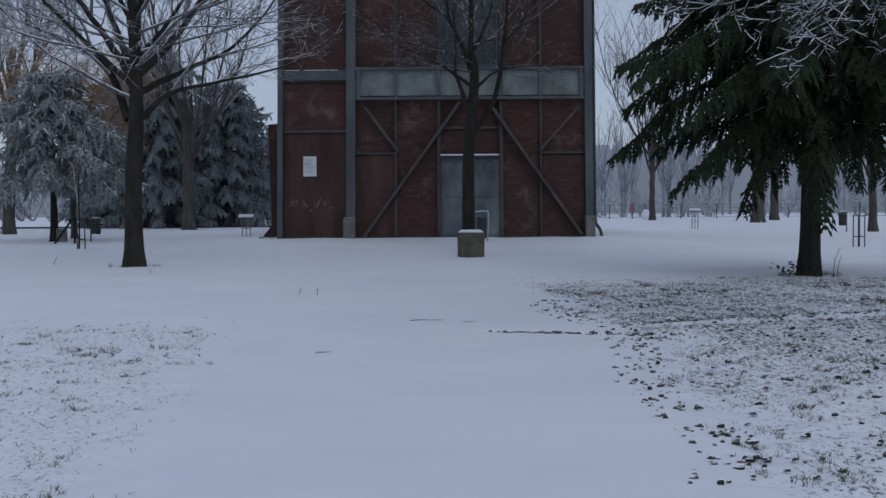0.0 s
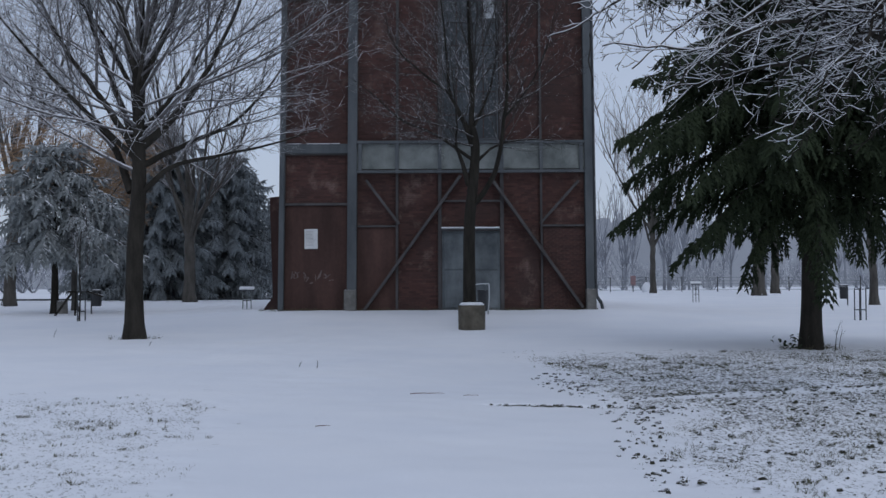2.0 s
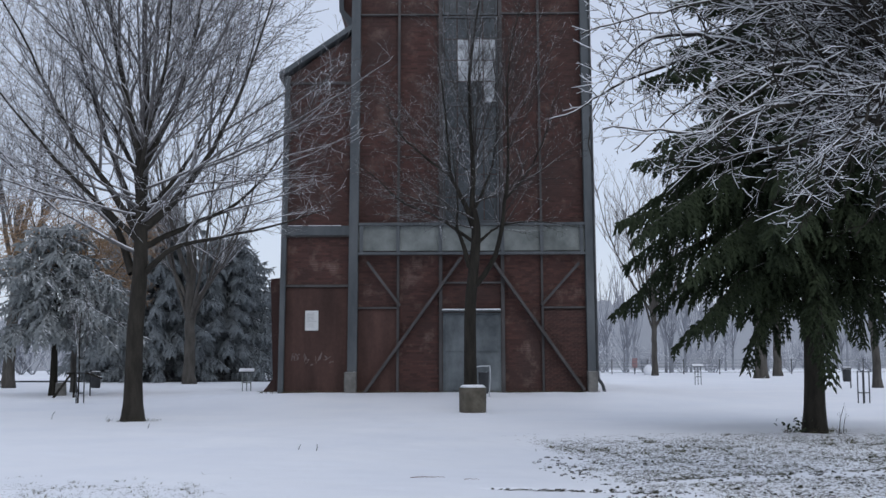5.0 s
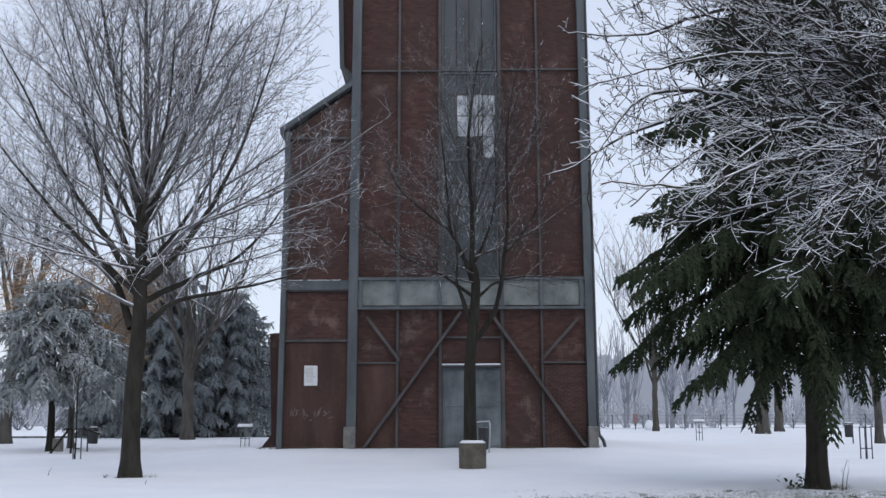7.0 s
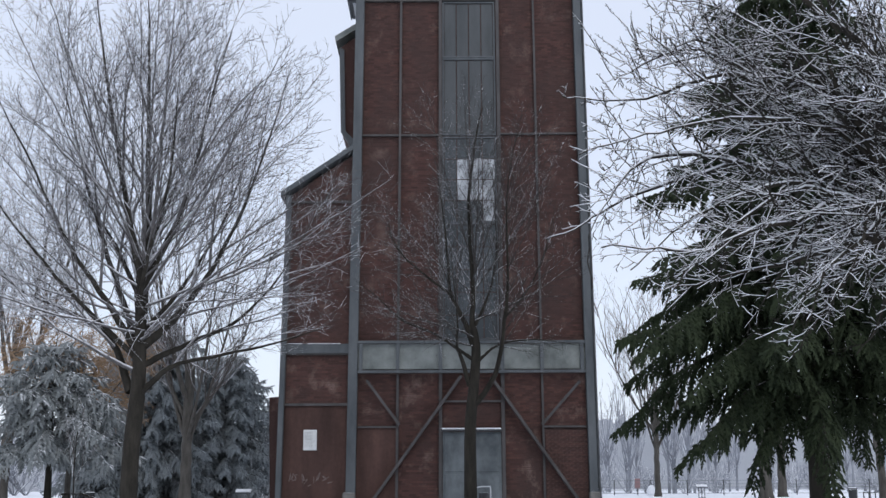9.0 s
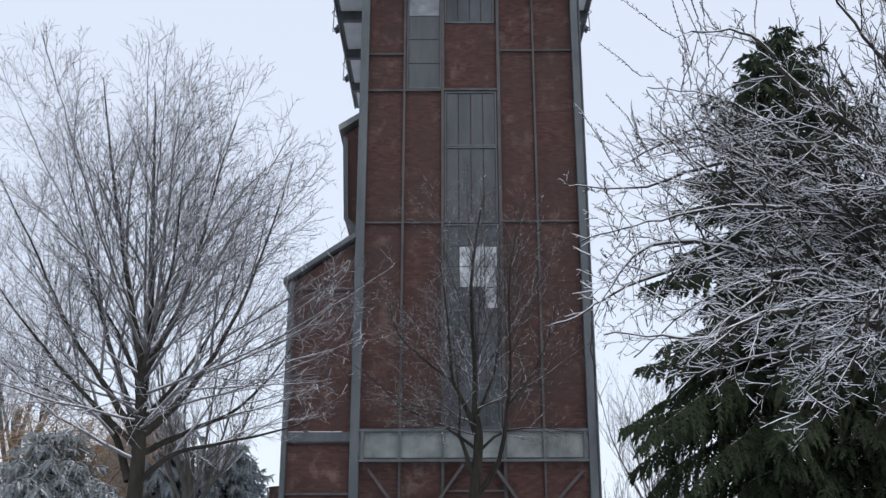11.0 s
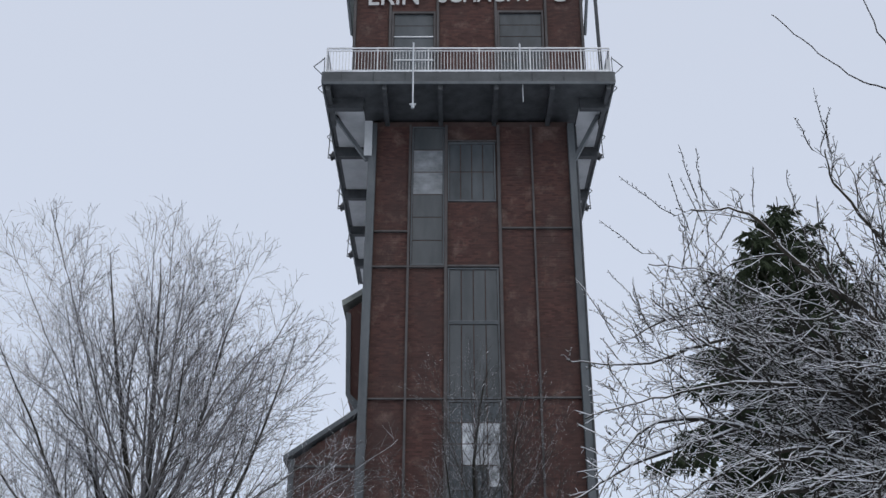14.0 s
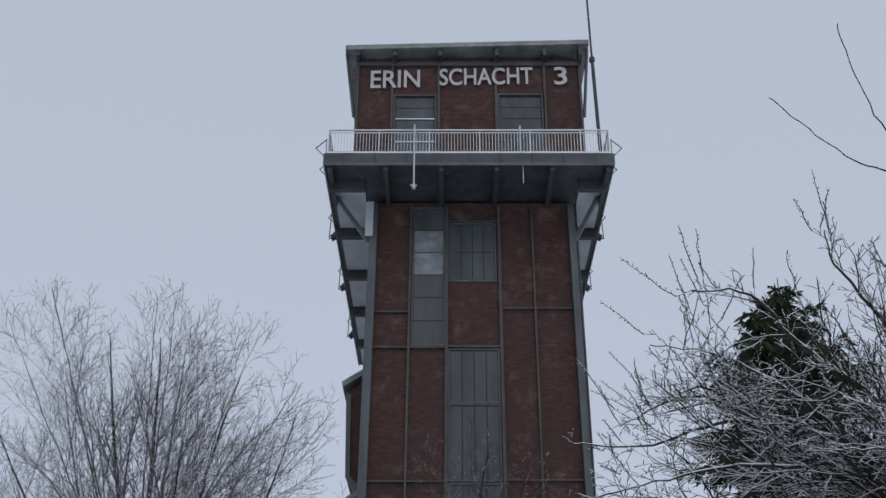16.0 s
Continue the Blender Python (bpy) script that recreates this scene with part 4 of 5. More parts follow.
grown_tree("young_lime_tree", "slim bare lime tree with frosted twigs before the tower", 0.9, 36.0, [
    (0.20, (-0.1, 0.0, 0.3), (-0.1, 0.0, 3.1), (0.0, 0.0, 4.3), (0.1, 0.0, 5.6), (0.0, 0.0, 6.3)),
    (0.09, (-0.1, 0.0, 4.5), (-0.3, -0.1, 5.2), (-0.5, -0.2, 5.8), (-0.5, -0.4, 6.6), (-0.7, -0.5, 8.7)),
    (0.11, (0.0, 0.0, 5.8), (-0.3, 0.1, 6.6), (-0.7, 0.3, 7.5), (-0.8, 0.4, 9.1), (-1.1, 0.6, 11.7)),
    (0.10, (0.0, 0.0, 6.1), (0.0, 0.0, 7.9), (-0.1, 0.0, 10.2), (0.2, 0.0, 12.7), (0.4, 0.0, 13.5)),
    (0.10, (0.0, 0.0, 3.9), (0.7, -0.2, 4.9), (1.0, -0.3, 6.6), (1.1, -0.5, 8.0), (1.1, -0.6, 10.6), (1.5, -0.8, 12.5)),
    (0.06, (0.0, 0.0, 5.3), (-1.2, -0.2, 6.1), (-2.1, -0.5, 6.4), (-3.0, -0.8, 7.2), (-3.6, -1.0, 7.6)),
    (0.06, (0.1, 0.0, 5.2), (0.8, 0.3, 5.8), (2.2, 0.7, 6.0), (3.6, 1.0, 5.8)),
    (0.06, (0.0, 0.0, 6.2), (0.6, 0.3, 7.6), (0.8, 0.7, 9.4), (0.7, 1.0, 11.8)),
    (0.05, (-0.6, 0.2, 7.3), (-1.6, -0.3, 8.0), (-2.4, -0.7, 8.8), (-2.7, -1.0, 10.0)),
    (0.05, (1.0, -0.3, 6.6), (1.8, 0.3, 7.6), (2.4, 0.5, 9.0), (2.8, 0.8, 10.8)),
] + rising_limbs(18, 16, 4.8, 8.4, YOUNG, 0.03), 12, YOUNG, "speckled", "bark",
    dict(tip=0.0046, heart=(0, 0, 4), gap=(0.36, 0.24, 0.16), angle=((28, 50), (30, 55), (32, 60)), outward=0.18, lift=0.02, ratio=(0.35, 0.7), extra=(0.7, 0.4, 0.2), longest=(2.1, 0.9, 0.35),
         shortest=0.07, joint=0.4, wild=0.08, bend=0.03, stout=0.0085, start=0.22, **{"from": 0.12}))

grown_tree("orchard_tree", "spreading bare tree with snow lying on every branch", 5.7, 13.0, [
    (0.16, (0.0, 0.0, 0.0), (0.1, 0.0, 2.0), (0.0, 0.0, 3.6), (0.1, 0.0, 5.0), (0.3, 0.1, 7.5)),
    (0.10, (0.05, 0.0, 4.1), (-0.6, 0.2, 4.6), (-0.8, 0.4, 4.8), (-1.0, 0.6, 5.1), (-1.5, 0.8, 5.2), (-2.0, 1.0, 5.4), (-2.5, 1.2, 5.8)),
    (0.08, (0.05, 0.0, 4.3), (-0.7, -0.1, 5.1), (-0.9, -0.2, 5.4), (-1.1, -0.4, 5.6), (-1.3, -0.5, 6.0), (-1.5, -0.6, 6.8)),
    (0.05, (-1.1, 0.6, 5.1), (-1.7, 0.5, 5.6), (-2.0, 0.5, 5.8), (-2.4, 0.7, 6.1), (-3.0, 0.9, 6.3)),
    (0.045, (-0.8, 0.4, 4.8), (-1.2, 0.1, 4.7), (-1.7, -0.2, 4.4), (-2.2, -0.4, 4.3), (-2.9, -0.5, 4.0), (-3.5, -0.7, 4.0), (-4.0, -0.8, 4.0)),
    (0.05, (0.05, 0.0, 3.5), (-0.7, 0.1, 4.2), (-1.0, 0.2, 4.2), (-1.8, 0.4, 4.0), (-2.6, 0.5, 3.85), (-3.1, 0.6, 3.75)),
    (0.029, (-2.0, 1.0, 5.4), (-2.7, 0.6, 5.4), (-3.4, 0.2, 5.2), (-3.8, -0.1, 4.7), (-4.1, -0.4, 4.2), (-4.1, -0.5, 3.6)),
    (0.029, (-2.0, 1.0, 5.4), (-3.0, 0.8, 5.1), (-3.8, 0.5, 4.7), (-4.1, 0.3, 4.45), (-4.5, 0.3, 4.3)),
    (0.05, (0.1, 0.0, 4.6), (-0.5, -0.3, 5.6), (-1.0, -0.6, 6.0), (-1.4, -0.9, 6.4), (-1.7, -1.2, 6.7)),
    (0.028, (0.2, 0.0, 6.5), (0.9, 0.3, 8.6), (0.55, 0.5, 9.9), (0.12, 0.5, 11.4), (-0.05, 0.5, 12.5)),
    (0.029, (-1.1, -0.4, 5.7), (-1.6, 0.1, 6.6), (-2.3, 0.6, 7.3), (-3.1, 1.0, 7.6)),
    (0.029, (-1.6, 0.5, 5.6), (-2.4, 0.0, 6.0), (-2.9, -0.4, 6.1), (-3.4, -0.6, 6.5)),
    (0.04, (-0.6, 0.2, 4.5), (-1.1, 0.0, 4.4), (-1.7, 0.0, 4.3), (-2.4, 0.0, 4.1), (-3.0, 0.0, 3.9)),
    (0.028, (0.2, 0.0, 6.6), (1.0, 0.2, 8.2), (0.5, 0.5, 9.75), (-0.1, 0.5, 10.1), (-0.7, 0.5, 10.6), (-1.2, 0.5, 11.2)),
] + arching_limbs(17, 56, ORCHARD), 13, ORCHARD, "laden", "laden_bark",
    dict(tip=0.0061, heart=(0, 0, 4.3), gap=(0.23, 0.17, 0.11), angle=((34, 72), (36, 74), (36, 74)), outward=0.18, lift=0.1, ratio=(0.3, 0.7), extra=(0.45, 0.15, 0.05), longest=(1.5, 0.6, 0.15),
         shortest=0.025, joint=0.17, wild=0.18, bend=0.02, stout=0.012, start=0.16, bare=0.0285, **{"from": 0.1}), snow=1.0, shoots=200)


def spindle(V, F, p, d, L, r):
    a = d.orthogonal().normalized() * r
    b = d.cross(a).normalized() * r
    m = p + d * (L * 0.45)
    n = len(V)
    V += [p, m + a, m - a * 0.5 + b * 0.87, m - a * 0.5 - b * 0.87, p + d * L]
    F += [(n, n + 2, n + 1), (n, n + 3, n + 2), (n, n + 1, n + 3), (n + 4, n + 1, n + 2), (n + 4, n + 2, n + 3), (n + 4, n + 3, n + 1)]


def conifer(name, label, x, y, height, low, reach, seed, step=0.36, boughs=7, twig=0.12, fat=0.035, needle="needle", trunk_r=0.24, droop=0.5, group="", hang=0.4, taper=0.75, rough=0.3):
    """A spruce: a straight trunk and whorls of drooping boughs set with needled sprays."""
    rng = random.Random(seed)
    thing = tagged(empty(name, (x, y, ground_z(x, y))), label, "tree", group)
    V, F = [], []
    line = [Vector((0.02 * math.sin(z), 0.02 * math.cos(1.7 * z), z)) for z in (-0.1, 0.15, 0.5, 1.0, 2.0, 3.0, 5.0, 8.0, height * 0.85, height)]
    tube(V, F, line, [trunk_r * (1 + 0.3 * math.exp(-4 * max(0, p.z))) * max(0.04, 1 - p.z / height) for p in line], 14)
    part("trunk", (V, F), "bark", thing, smooth=True)
    NV, NF, BV, BF = [], [], [], []
    z = low
    while z < height - 0.15:
        rel = (z - low) / (height - low)
        R = reach * (1 - rel) ** taper * (0.75 + 0.25 * min(1, rel / 0.12))
        turn = rng.uniform(0, math.tau)
        for b in range(boughs):
            a = turn + math.tau * b / boughs + rng.uniform(-0.3, 0.3)
            L = R * rng.uniform(1.0 - rough, 1.12)
            h = Vector((math.cos(a), math.sin(a), 0))
            dz = (droop * (1 - 0.75 * rel) + 0.14 * math.exp(-14 * rel)) * rng.uniform(0.6, 1.3)
            n = 8
            pts = [Vector((0, 0, z + rng.uniform(-0.1, 0.1))) + h * (L * i / (n - 1)) + Vector((0, 0, L * (0.10 * math.sin(2.4 * i / (n - 1)) - dz * (i / (n - 1)) ** 2 + 0.1 * (i / (n - 1)) ** 5))) for i in range(n)]
            tube(BV, BF, pts, [max(0.008, 0.03 * L / 3 * (1 - 0.8 * i / (n - 1))) for i in range(n)], 4)
            s = 0.22 * L
            while s < L:
                u = s / L * (n - 1)
                k = min(int(u), n - 2)
                p, d = pts[k].lerp(pts[k + 1], u - k), (pts[k + 1] - pts[k]).normalized()
                side = d.cross(Vector((0, 0, 1))).normalized()
                spindle(NV, NF, p, d, twig * 1.8, fat)
                for sg in (-1, 1):
                    tl = min(0.95, 0.5 * (L - s) + 0.22) * rng.uniform(0.6, 1.15) * min(1.0, 0.5 + L / 3)
                    w = (d * 0.75 + side * sg * rng.uniform(0.6, 1.0) + Vector((rng.gauss(0, 0.2), rng.gauss(0, 0.2), -hang * rng.uniform(0.3, 1.7)))).normalized()
                    q, m = p.copy(), 0.0
                    while m < tl:
                        w = (w + Vector((0, 0, -0.09 * hang / 0.4))).normalized()
                        spindle(NV, NF, q, w, twig * 1.9, fat * rng.uniform(0.7, 1.1))
                        for g2 in (-1, 1):
                            v = (w * 0.8 + w.cross(Vector((0, 0, 1))).normalized() * g2 * 0.7 + Vector((rng.uniform(-0.3, 0.3), rng.uniform(-0.3, 0.3), rng.uniform(-0.45, 0.25)))).normalized()
                            spindle(NV, NF, q, v, min(twig * 2.0, 0.4 * (tl - m) + twig) * rng.uniform(0.6, 1.2), fat * 0.8)
                        q = q + w * twig * 1.1
                        m += twig * 1.1
                s += twig * rng.uniform(0.9, 1.5)
        z += step * rng.uniform(0.8, 1.2)
    part("branchwork", (BV, BF), "bark", thing)
    tagged(part("foliage", (NV, NF), needle, thing), "dense needled sprays", kind="stuff")
    return thing


conifer("spruce", "dark green spruce with drooping boughs and snow flecks", 7.95, 25.35, 14.3, 3.2, 4.75, 21, step=0.44, boughs=7, twig=0.095, fat=0.034, droop=0.5, trunk_r=0.23, hang=0.6, rough=0.55, taper=0.6)
conifer("frosted_spruce", "spruce white with frost and painted mist in the park", -16.7, 50.2, 7.6, 3.0, 4.2, 22, step=0.55, boughs=7, twig=0.26, fat=0.06, needle="needle_rimed", hang=0.8, trunk_r=0.18, taper=0.5, rough=0.5)
# the pale needle colour of these three stands in for haze
conifer("yew", "broad conifer behind the bare trees, haze painted into its needles", -18.6, 77.0, 11.8, 0.5, 5.4, 23, step=0.5, boughs=9, twig=0.24, fat=0.06, needle="needle_far", trunk_r=0.3, group="dark conifers", taper=0.42, hang=0.9, rough=0.25)
conifer("yew", "broad conifer behind the bare trees, haze painted into its needles", -14.6, 79.0, 10.0, 0.4, 5.2, 24, step=0.5, boughs=9, twig=0.24, fat=0.06, needle="needle_far", trunk_r=0.3, group="dark conifers", taper=0.42, hang=0.9, rough=0.25)
conifer("yew", "broad conifer behind the bare trees, haze painted into its needles", -22.0, 80.0, 10.5, 0.5, 4.8, 25, step=0.5, boughs=9, twig=0.24, fat=0.06, needle="needle_far", trunk_r=0.3, group="dark conifers", taper=0.42, hang=0.9, rough=0.25)


def wild_limbs(seed, height, fork, r, spread, count, lean=0.0):
    """Trunk and limbs of a free-grown tree."""
    rng = random.Random(seed)
    limbs = [(r, (0, 0, 0), (lean * 0.3, 0, fork * 0.5), (lean, 0, fork), (lean * 1.1, 0, fork + (height - fork) * 0.35))]
    for i in range(count):
        a = math.tau * i / count + rng.uniform(-0.4, 0.4)
        z0 = fork * rng.uniform(0.85, 1.0) + (height - fork) * 0.25 * (i % 3) / 3
        s, top = spread * rng.uniform(0.5, 1.0), z0 + (height - z0) * rng.uniform(0.7, 1.0)
        c, d = math.cos(a), math.sin(a)
        limbs.append((r * rng.uniform(0.35, 0.55), (lean, 0, z0), (lean + 0.45 * s * c, 0.45 * s * d, z0 + 0.3 * (top - z0)), (lean + 0.8 * s * c, 0.8 * s * d, z0 + 0.65 * (top - z0)), (lean + s * c, s * d, top)))
    return limbs


FAR = {**STYLE, "density": (1.6, 2.2, 2.4), "longest": (3.5, 1.8, 0.9), "thin": 0.011, "levels": 3}
for i, (x, y, h, fork, r, sp, n, ln) in enumerate(((-23.2, 62.4, 19, 5.5, 0.32, 4.5, 6, 0.3), (-15.2, 70.0, 17, 4.4, 0.36, 5.0, 7, 0.0), (21.8, 81.0, 20, 6.5, 0.42, 4.5, 7, 0.2), (25.2, 88.9, 18, 6.0, 0.32, 4.0, 6, 0.1),
                                                   (16.5, 92.1, 17, 4.5, 0.24, 4.5, 9, 0.0), (21.2, 57.6, 14, 5.0, 0.20, 3.2, 6, -0.2))):
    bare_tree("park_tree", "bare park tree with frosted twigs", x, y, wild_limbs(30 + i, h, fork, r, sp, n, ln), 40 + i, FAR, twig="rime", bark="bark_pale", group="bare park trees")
bare_tree("weeping_willow", "weeping willow with golden frosted twigs", -17.2, 54.5, wild_limbs(50, 9.0, 4.6, 0.14, 3.6, 12), 51, {**FAR, "density": (3.6, 5.0, 5.5), "longest": (2.4, 1.1, 0.5), "angle": (35, 75), "lift": -0.3, "rise": 0.1, "thin": 0.011, "wild": 0.14}, twig="willow", bark="bark_pale")
bare_tree("sapling", "young sapling tied beside its guard", -12.95, 41.6, [(0.025, (0, 0, 0.2), (0.02, 0, 1.2), (0, 0, 2.2), (0.05, 0, 3.4))] + [(0.012, (0, 0, 1.6 + 0.25 * k), (0.25 * math.cos(k * 2.4), 0.25 * math.sin(k * 2.4), 2.2 + 0.25 * k), (0.35 * math.cos(k * 2.4), 0.35 * math.sin(k * 2.4), 3.0 + 0.25 * k)) for k in range(6)], 52, {**FAR, "thin": 0.005, "density": (3, 3, 3)}, twig="rime")


def far_wood():
    """A belt of rimed trees and brush behind the park, uncountable from here; haze is in their colour."""
    rng = random.Random(60)
    kinds = []
    for k in range(5):
        V, F = [], []
        st = {**FAR, "density": (0.7, 0.9), "longest": (4.0, 2.0), "thin": 0.022, "levels": 2, "rise": 0.45}
        for i, (r, *pts) in enumerate(wild_limbs(61 + k, 11.0, 3.0, 0.14, 2.2, 7)):
            line = spline(local(pts), 6)
            tube(V, F, line, [r * (1 - 0.8 * q / 5) + 0.015 for q in range(6)], 5)
            sprout(V, F, rng, line, r, 8.0 if i == 0 else 5.0, 0, st)
        kinds.append((V, F))
    brush = []
    for k in range(3):
        V, F = [], []
        for i in range(12):
            a = rng.uniform(0, math.tau)
            d = Vector((math.cos(a) * 0.8, math.sin(a) * 0.8, rng.uniform(0.6, 1.4)))
            line = spline([Vector((0, 0, 0)), d, d * 1.8 + Vector((0, 0, 0.1))], 4)
            tube(V, F, line, [0.03, 0.025, 0.02, 0.012], 3)
            sprout(V, F, rng, line, 0.03, 2.2, 0, {**FAR, "density": (2.2, 2.2), "longest": (1.2, 0.6), "thin": 0.02, "levels": 2, "angle": (25, 70)})
        brush.append((V, F))
    V, F = [], []

    def put(kind, x, y, s):
        m = Matrix.Translation((x, y, ground_z(x, y) - 0.1)) @ Matrix.Rotation(rng.uniform(0, math.tau), 4, "Z") @ Matrix.Diagonal((s, s, s * rng.uniform(0.85, 1.15), 1))
        n = len(V)
        V.extend(m @ v for v in kind[0])
        F.extend(tuple(n + i for i in f) for f in kind[1])

    for i in range(150):
        x, y = rng.uniform(-75, 75), rng.uniform(106, 155)
        put(kinds[i % 5], x, y, rng.uniform(0.55, 0.85) if x < -5 else rng.uniform(0.8, 1.15))
    for i in range(130):
        x = rng.uniform(-62, 62)
        put(brush[i % 3], x, rng.uniform(103, 118), rng.uniform(0.6, 1.2) * (1.5 if x < 0 else 1.0))
    tagged(part("far_wood", (V, F), "far_twig"), "belt of frosted bare trees and brush, haze painted in", "wood", kind="stuff")


far_wood()
# upright strip of far treetops; its pale colour holds the haze
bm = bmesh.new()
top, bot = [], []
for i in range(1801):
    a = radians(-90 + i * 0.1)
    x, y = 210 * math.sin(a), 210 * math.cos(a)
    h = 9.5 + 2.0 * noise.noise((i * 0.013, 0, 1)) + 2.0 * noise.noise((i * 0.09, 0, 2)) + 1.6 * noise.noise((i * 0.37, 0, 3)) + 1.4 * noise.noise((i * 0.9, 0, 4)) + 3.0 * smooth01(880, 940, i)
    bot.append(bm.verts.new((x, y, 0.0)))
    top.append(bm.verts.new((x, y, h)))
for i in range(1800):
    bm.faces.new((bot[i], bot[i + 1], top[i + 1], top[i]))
tagged(part("backdrop", bm, "mist"), "line of distant woods painted in pale haze grey", "backdrop", kind="structure")


# ---- park furniture ----
def g_at(x, y):
    return (x, y, ground_z(x, y))


planter = tagged(empty("planter", g_at(0.82, 34.2)), "weathered round concrete planter topped with snow", "planter")
bm = rod(bmesh.new(), (0, 0, -0.05), (0, 0, 0.72), 0.39, 28, 0.40)
bmesh.ops.bevel(bm, geom=[e for e in bm.edges if abs(e.verts[0].co.z - e.verts[1].co.z) < 1e-4], offset=0.02, segments=2, affect="EDGES")
part("bowl", bm, "planter", planter)
bm = rod(bmesh.new(), (0, 0, 0.715), (0, 0, 0.79), 0.385, 28, 0.3)
part("snow_cap", bm, "white_snow", planter, "cap of fresh snow", True)


def litter_bin(x, y, rz=0.0, label="dark litter bin on a post in the snow"):
    b = tagged(empty("litter_bin", g_at(x, y), rz), label, "bin", "litter bins")
    bm = rod(bmesh.new(), (0, 0, 0.32), (0, 0, 0.92), 0.19, 16, 0.21)
    bmesh.ops.bevel(bm, geom=[e for e in bm.edges if abs(e.verts[0].co.z - e.verts[1].co.z) < 1e-4], offset=0.02, segments=2, affect="EDGES")
    part("bucket", bm, "bin", b)
    part("post", rod(bmesh.new(), (-0.22, 0, -0.1), (-0.22, 0, 0.95), 0.03), "steel_dark", b)
    part("lid", rod(bmesh.new(), (0, 0, 0.95), (0, 0, 1.0), 0.23, 16, 0.2), "bin", b)
    part("snow_cap", rod(bmesh.new(), (0, 0, 1.001), (0, 0, 1.04), 0.2, 16, 0.14), "white_snow", b)
    return b


litter_bin(-14.75, 49.75, 20)
litter_bin(19.5, 57.0, 200)

hoop = tagged(empty("hooped_bin", g_at(1.3, 39.6)), "dark bin inside a snow rimmed hoop", "bin")
part("bucket", rod(bmesh.new(), (0.02, 0, 0.1), (0.02, 0, 0.82), 0.16, 14, 0.18), "bin", hoop)
V, F = [], []
tube(V, F, spline([Vector(p) for p in ((-0.24, 0, -0.1), (-0.24, 0, 0.9), (-0.2, 0, 1.0), (0.12, 0, 1.02), (0.24, 0, 0.92), (0.2, 0, -0.1))], 26), [0.024] * 26, 8)
part("hoop", (V, F), "galvanised", hoop, "pale steel hoop", True)


def tree_guard(x, y, label):
    t = tagged(empty("tree_guard", g_at(x, y), 20), label, "tree guard", "tree guards")
    for sx, sy in ((-0.13, -0.13), (0.13, -0.13), (0.13, 0.13), (-0.13, 0.13)):
        part("upright", bar(bmesh.new(), (sx, sy, -0.1), (sx, sy, 1.08), 0.028), "steel_dark", t)
    for z in (0.35, 1.05):
        for a, b in (((-0.13, -0.13), (0.13, -0.13)), ((0.13, -0.13), (0.13, 0.13)), ((0.13, 0.13), (-0.13, 0.13)), ((-0.13, 0.13), (-0.13, -0.13))):
            part("crossbar", bar(bmesh.new(), (*a, z), (*b, z), 0.03), "steel_dark", t)
    return t


tree_guard(-12.85, 41.5, "dark steel guard round a sapling")
tree_guard(14.15, 39.75, "dark steel guard under the spruce")
stakes = tagged(empty("slanting_stakes", g_at(-14.9, 47.5)), "dark slanting wooden tree stakes", "stake")
for a, b in (((-0.95, 0, -0.1), (-0.15, 0, 1.0)), ((-0.1, 0.1, -0.1), (-0.05, 0.1, 1.02)), ((-0.35, 0, 0.97), (0.55, 0, 0.98)), ((0.5, 0, 0.98), (1.15, -0.3, 0.78))):
    part("stake", bar(bmesh.new(), a, b, 0.075), "bark", stakes)
block = tagged(empty("stone_block", g_at(-16.3, 50.0)), "pale round stone block beside a trunk", "stone")
bm = rod(bmesh.new(), (0, 0, -0.1), (0, 0, 0.55), 0.24, 16, 0.22)
part("stone", bm, "concrete", block)


def lectern(x, y, rz, h):
    t = tagged(empty("information_lectern", g_at(x, y), rz), "snow covered information lectern on thin posts", "sign", "information lecterns")
    for sx in (-0.16, 0.0, 0.16):
        part("post", bar(bmesh.new(), (sx, 0, -0.1), (sx, 0, h), 0.035), "steel_dark" if h > 0.9 else "steel_pale", t)
    part("crossbar", bar(bmesh.new(), (-0.16, 0, h * 0.45), (0.16, 0, h * 0.45), 0.03), "steel_dark", t)
    bm = box(-0.3, 0.3, -0.2, 0.2, -0.025, 0.02, bevel=0.008)
    bmesh.ops.transform(bm, matrix=pose(0, 0, h + 0.06, 14), verts=bm.verts)
    part("desk", bm, "steel", t)
    bm = box(-0.29, 0.29, -0.19, 0.19, 0.022, 0.06, bevel=0.015)
    bmesh.ops.transform(bm, matrix=pose(0, 0, h + 0.06, 14), verts=bm.verts)
    part("snow_cap", bm, "white_snow", t)


lectern(-7.7, 45.8, 5, 0.72)
lectern(13.8, 64.0, -5, 0.98)

# row of low dark boxes drawing the dark line across the far ground
kerb = bmesh.new()
for i in range(24):
    x = -70 + i * 2.6
    bx(kerb, x, x + 2.58, 75.6, 75.9, ground_z(x, 75.7) - 0.2, ground_z(x, 75.7) + 0.11)
tagged(part("kerb", kerb, "steel_dark"), "low dark strip across the far ground", "kerb", kind="structure")

# fence along the back of the park
fence = tagged(empty("fence", g_at(0, 98.2)), "thin wire mesh park fence", "fence")
z0 = ground_z(0, 98.2)
for i in range(27):
    x = -10 + i * 3.0
    part("post", bar(bmesh.new(), (x, 0, -0.1), (x, 0, 1.25), 0.07), "steel_dark", fence)
for z in (0.15, 0.4, 0.65, 0.9, 1.18):
    part("wire", bar(bmesh.new(), (-10, 0, z), (68, 0, z), 0.03), "steel_pale", fence)
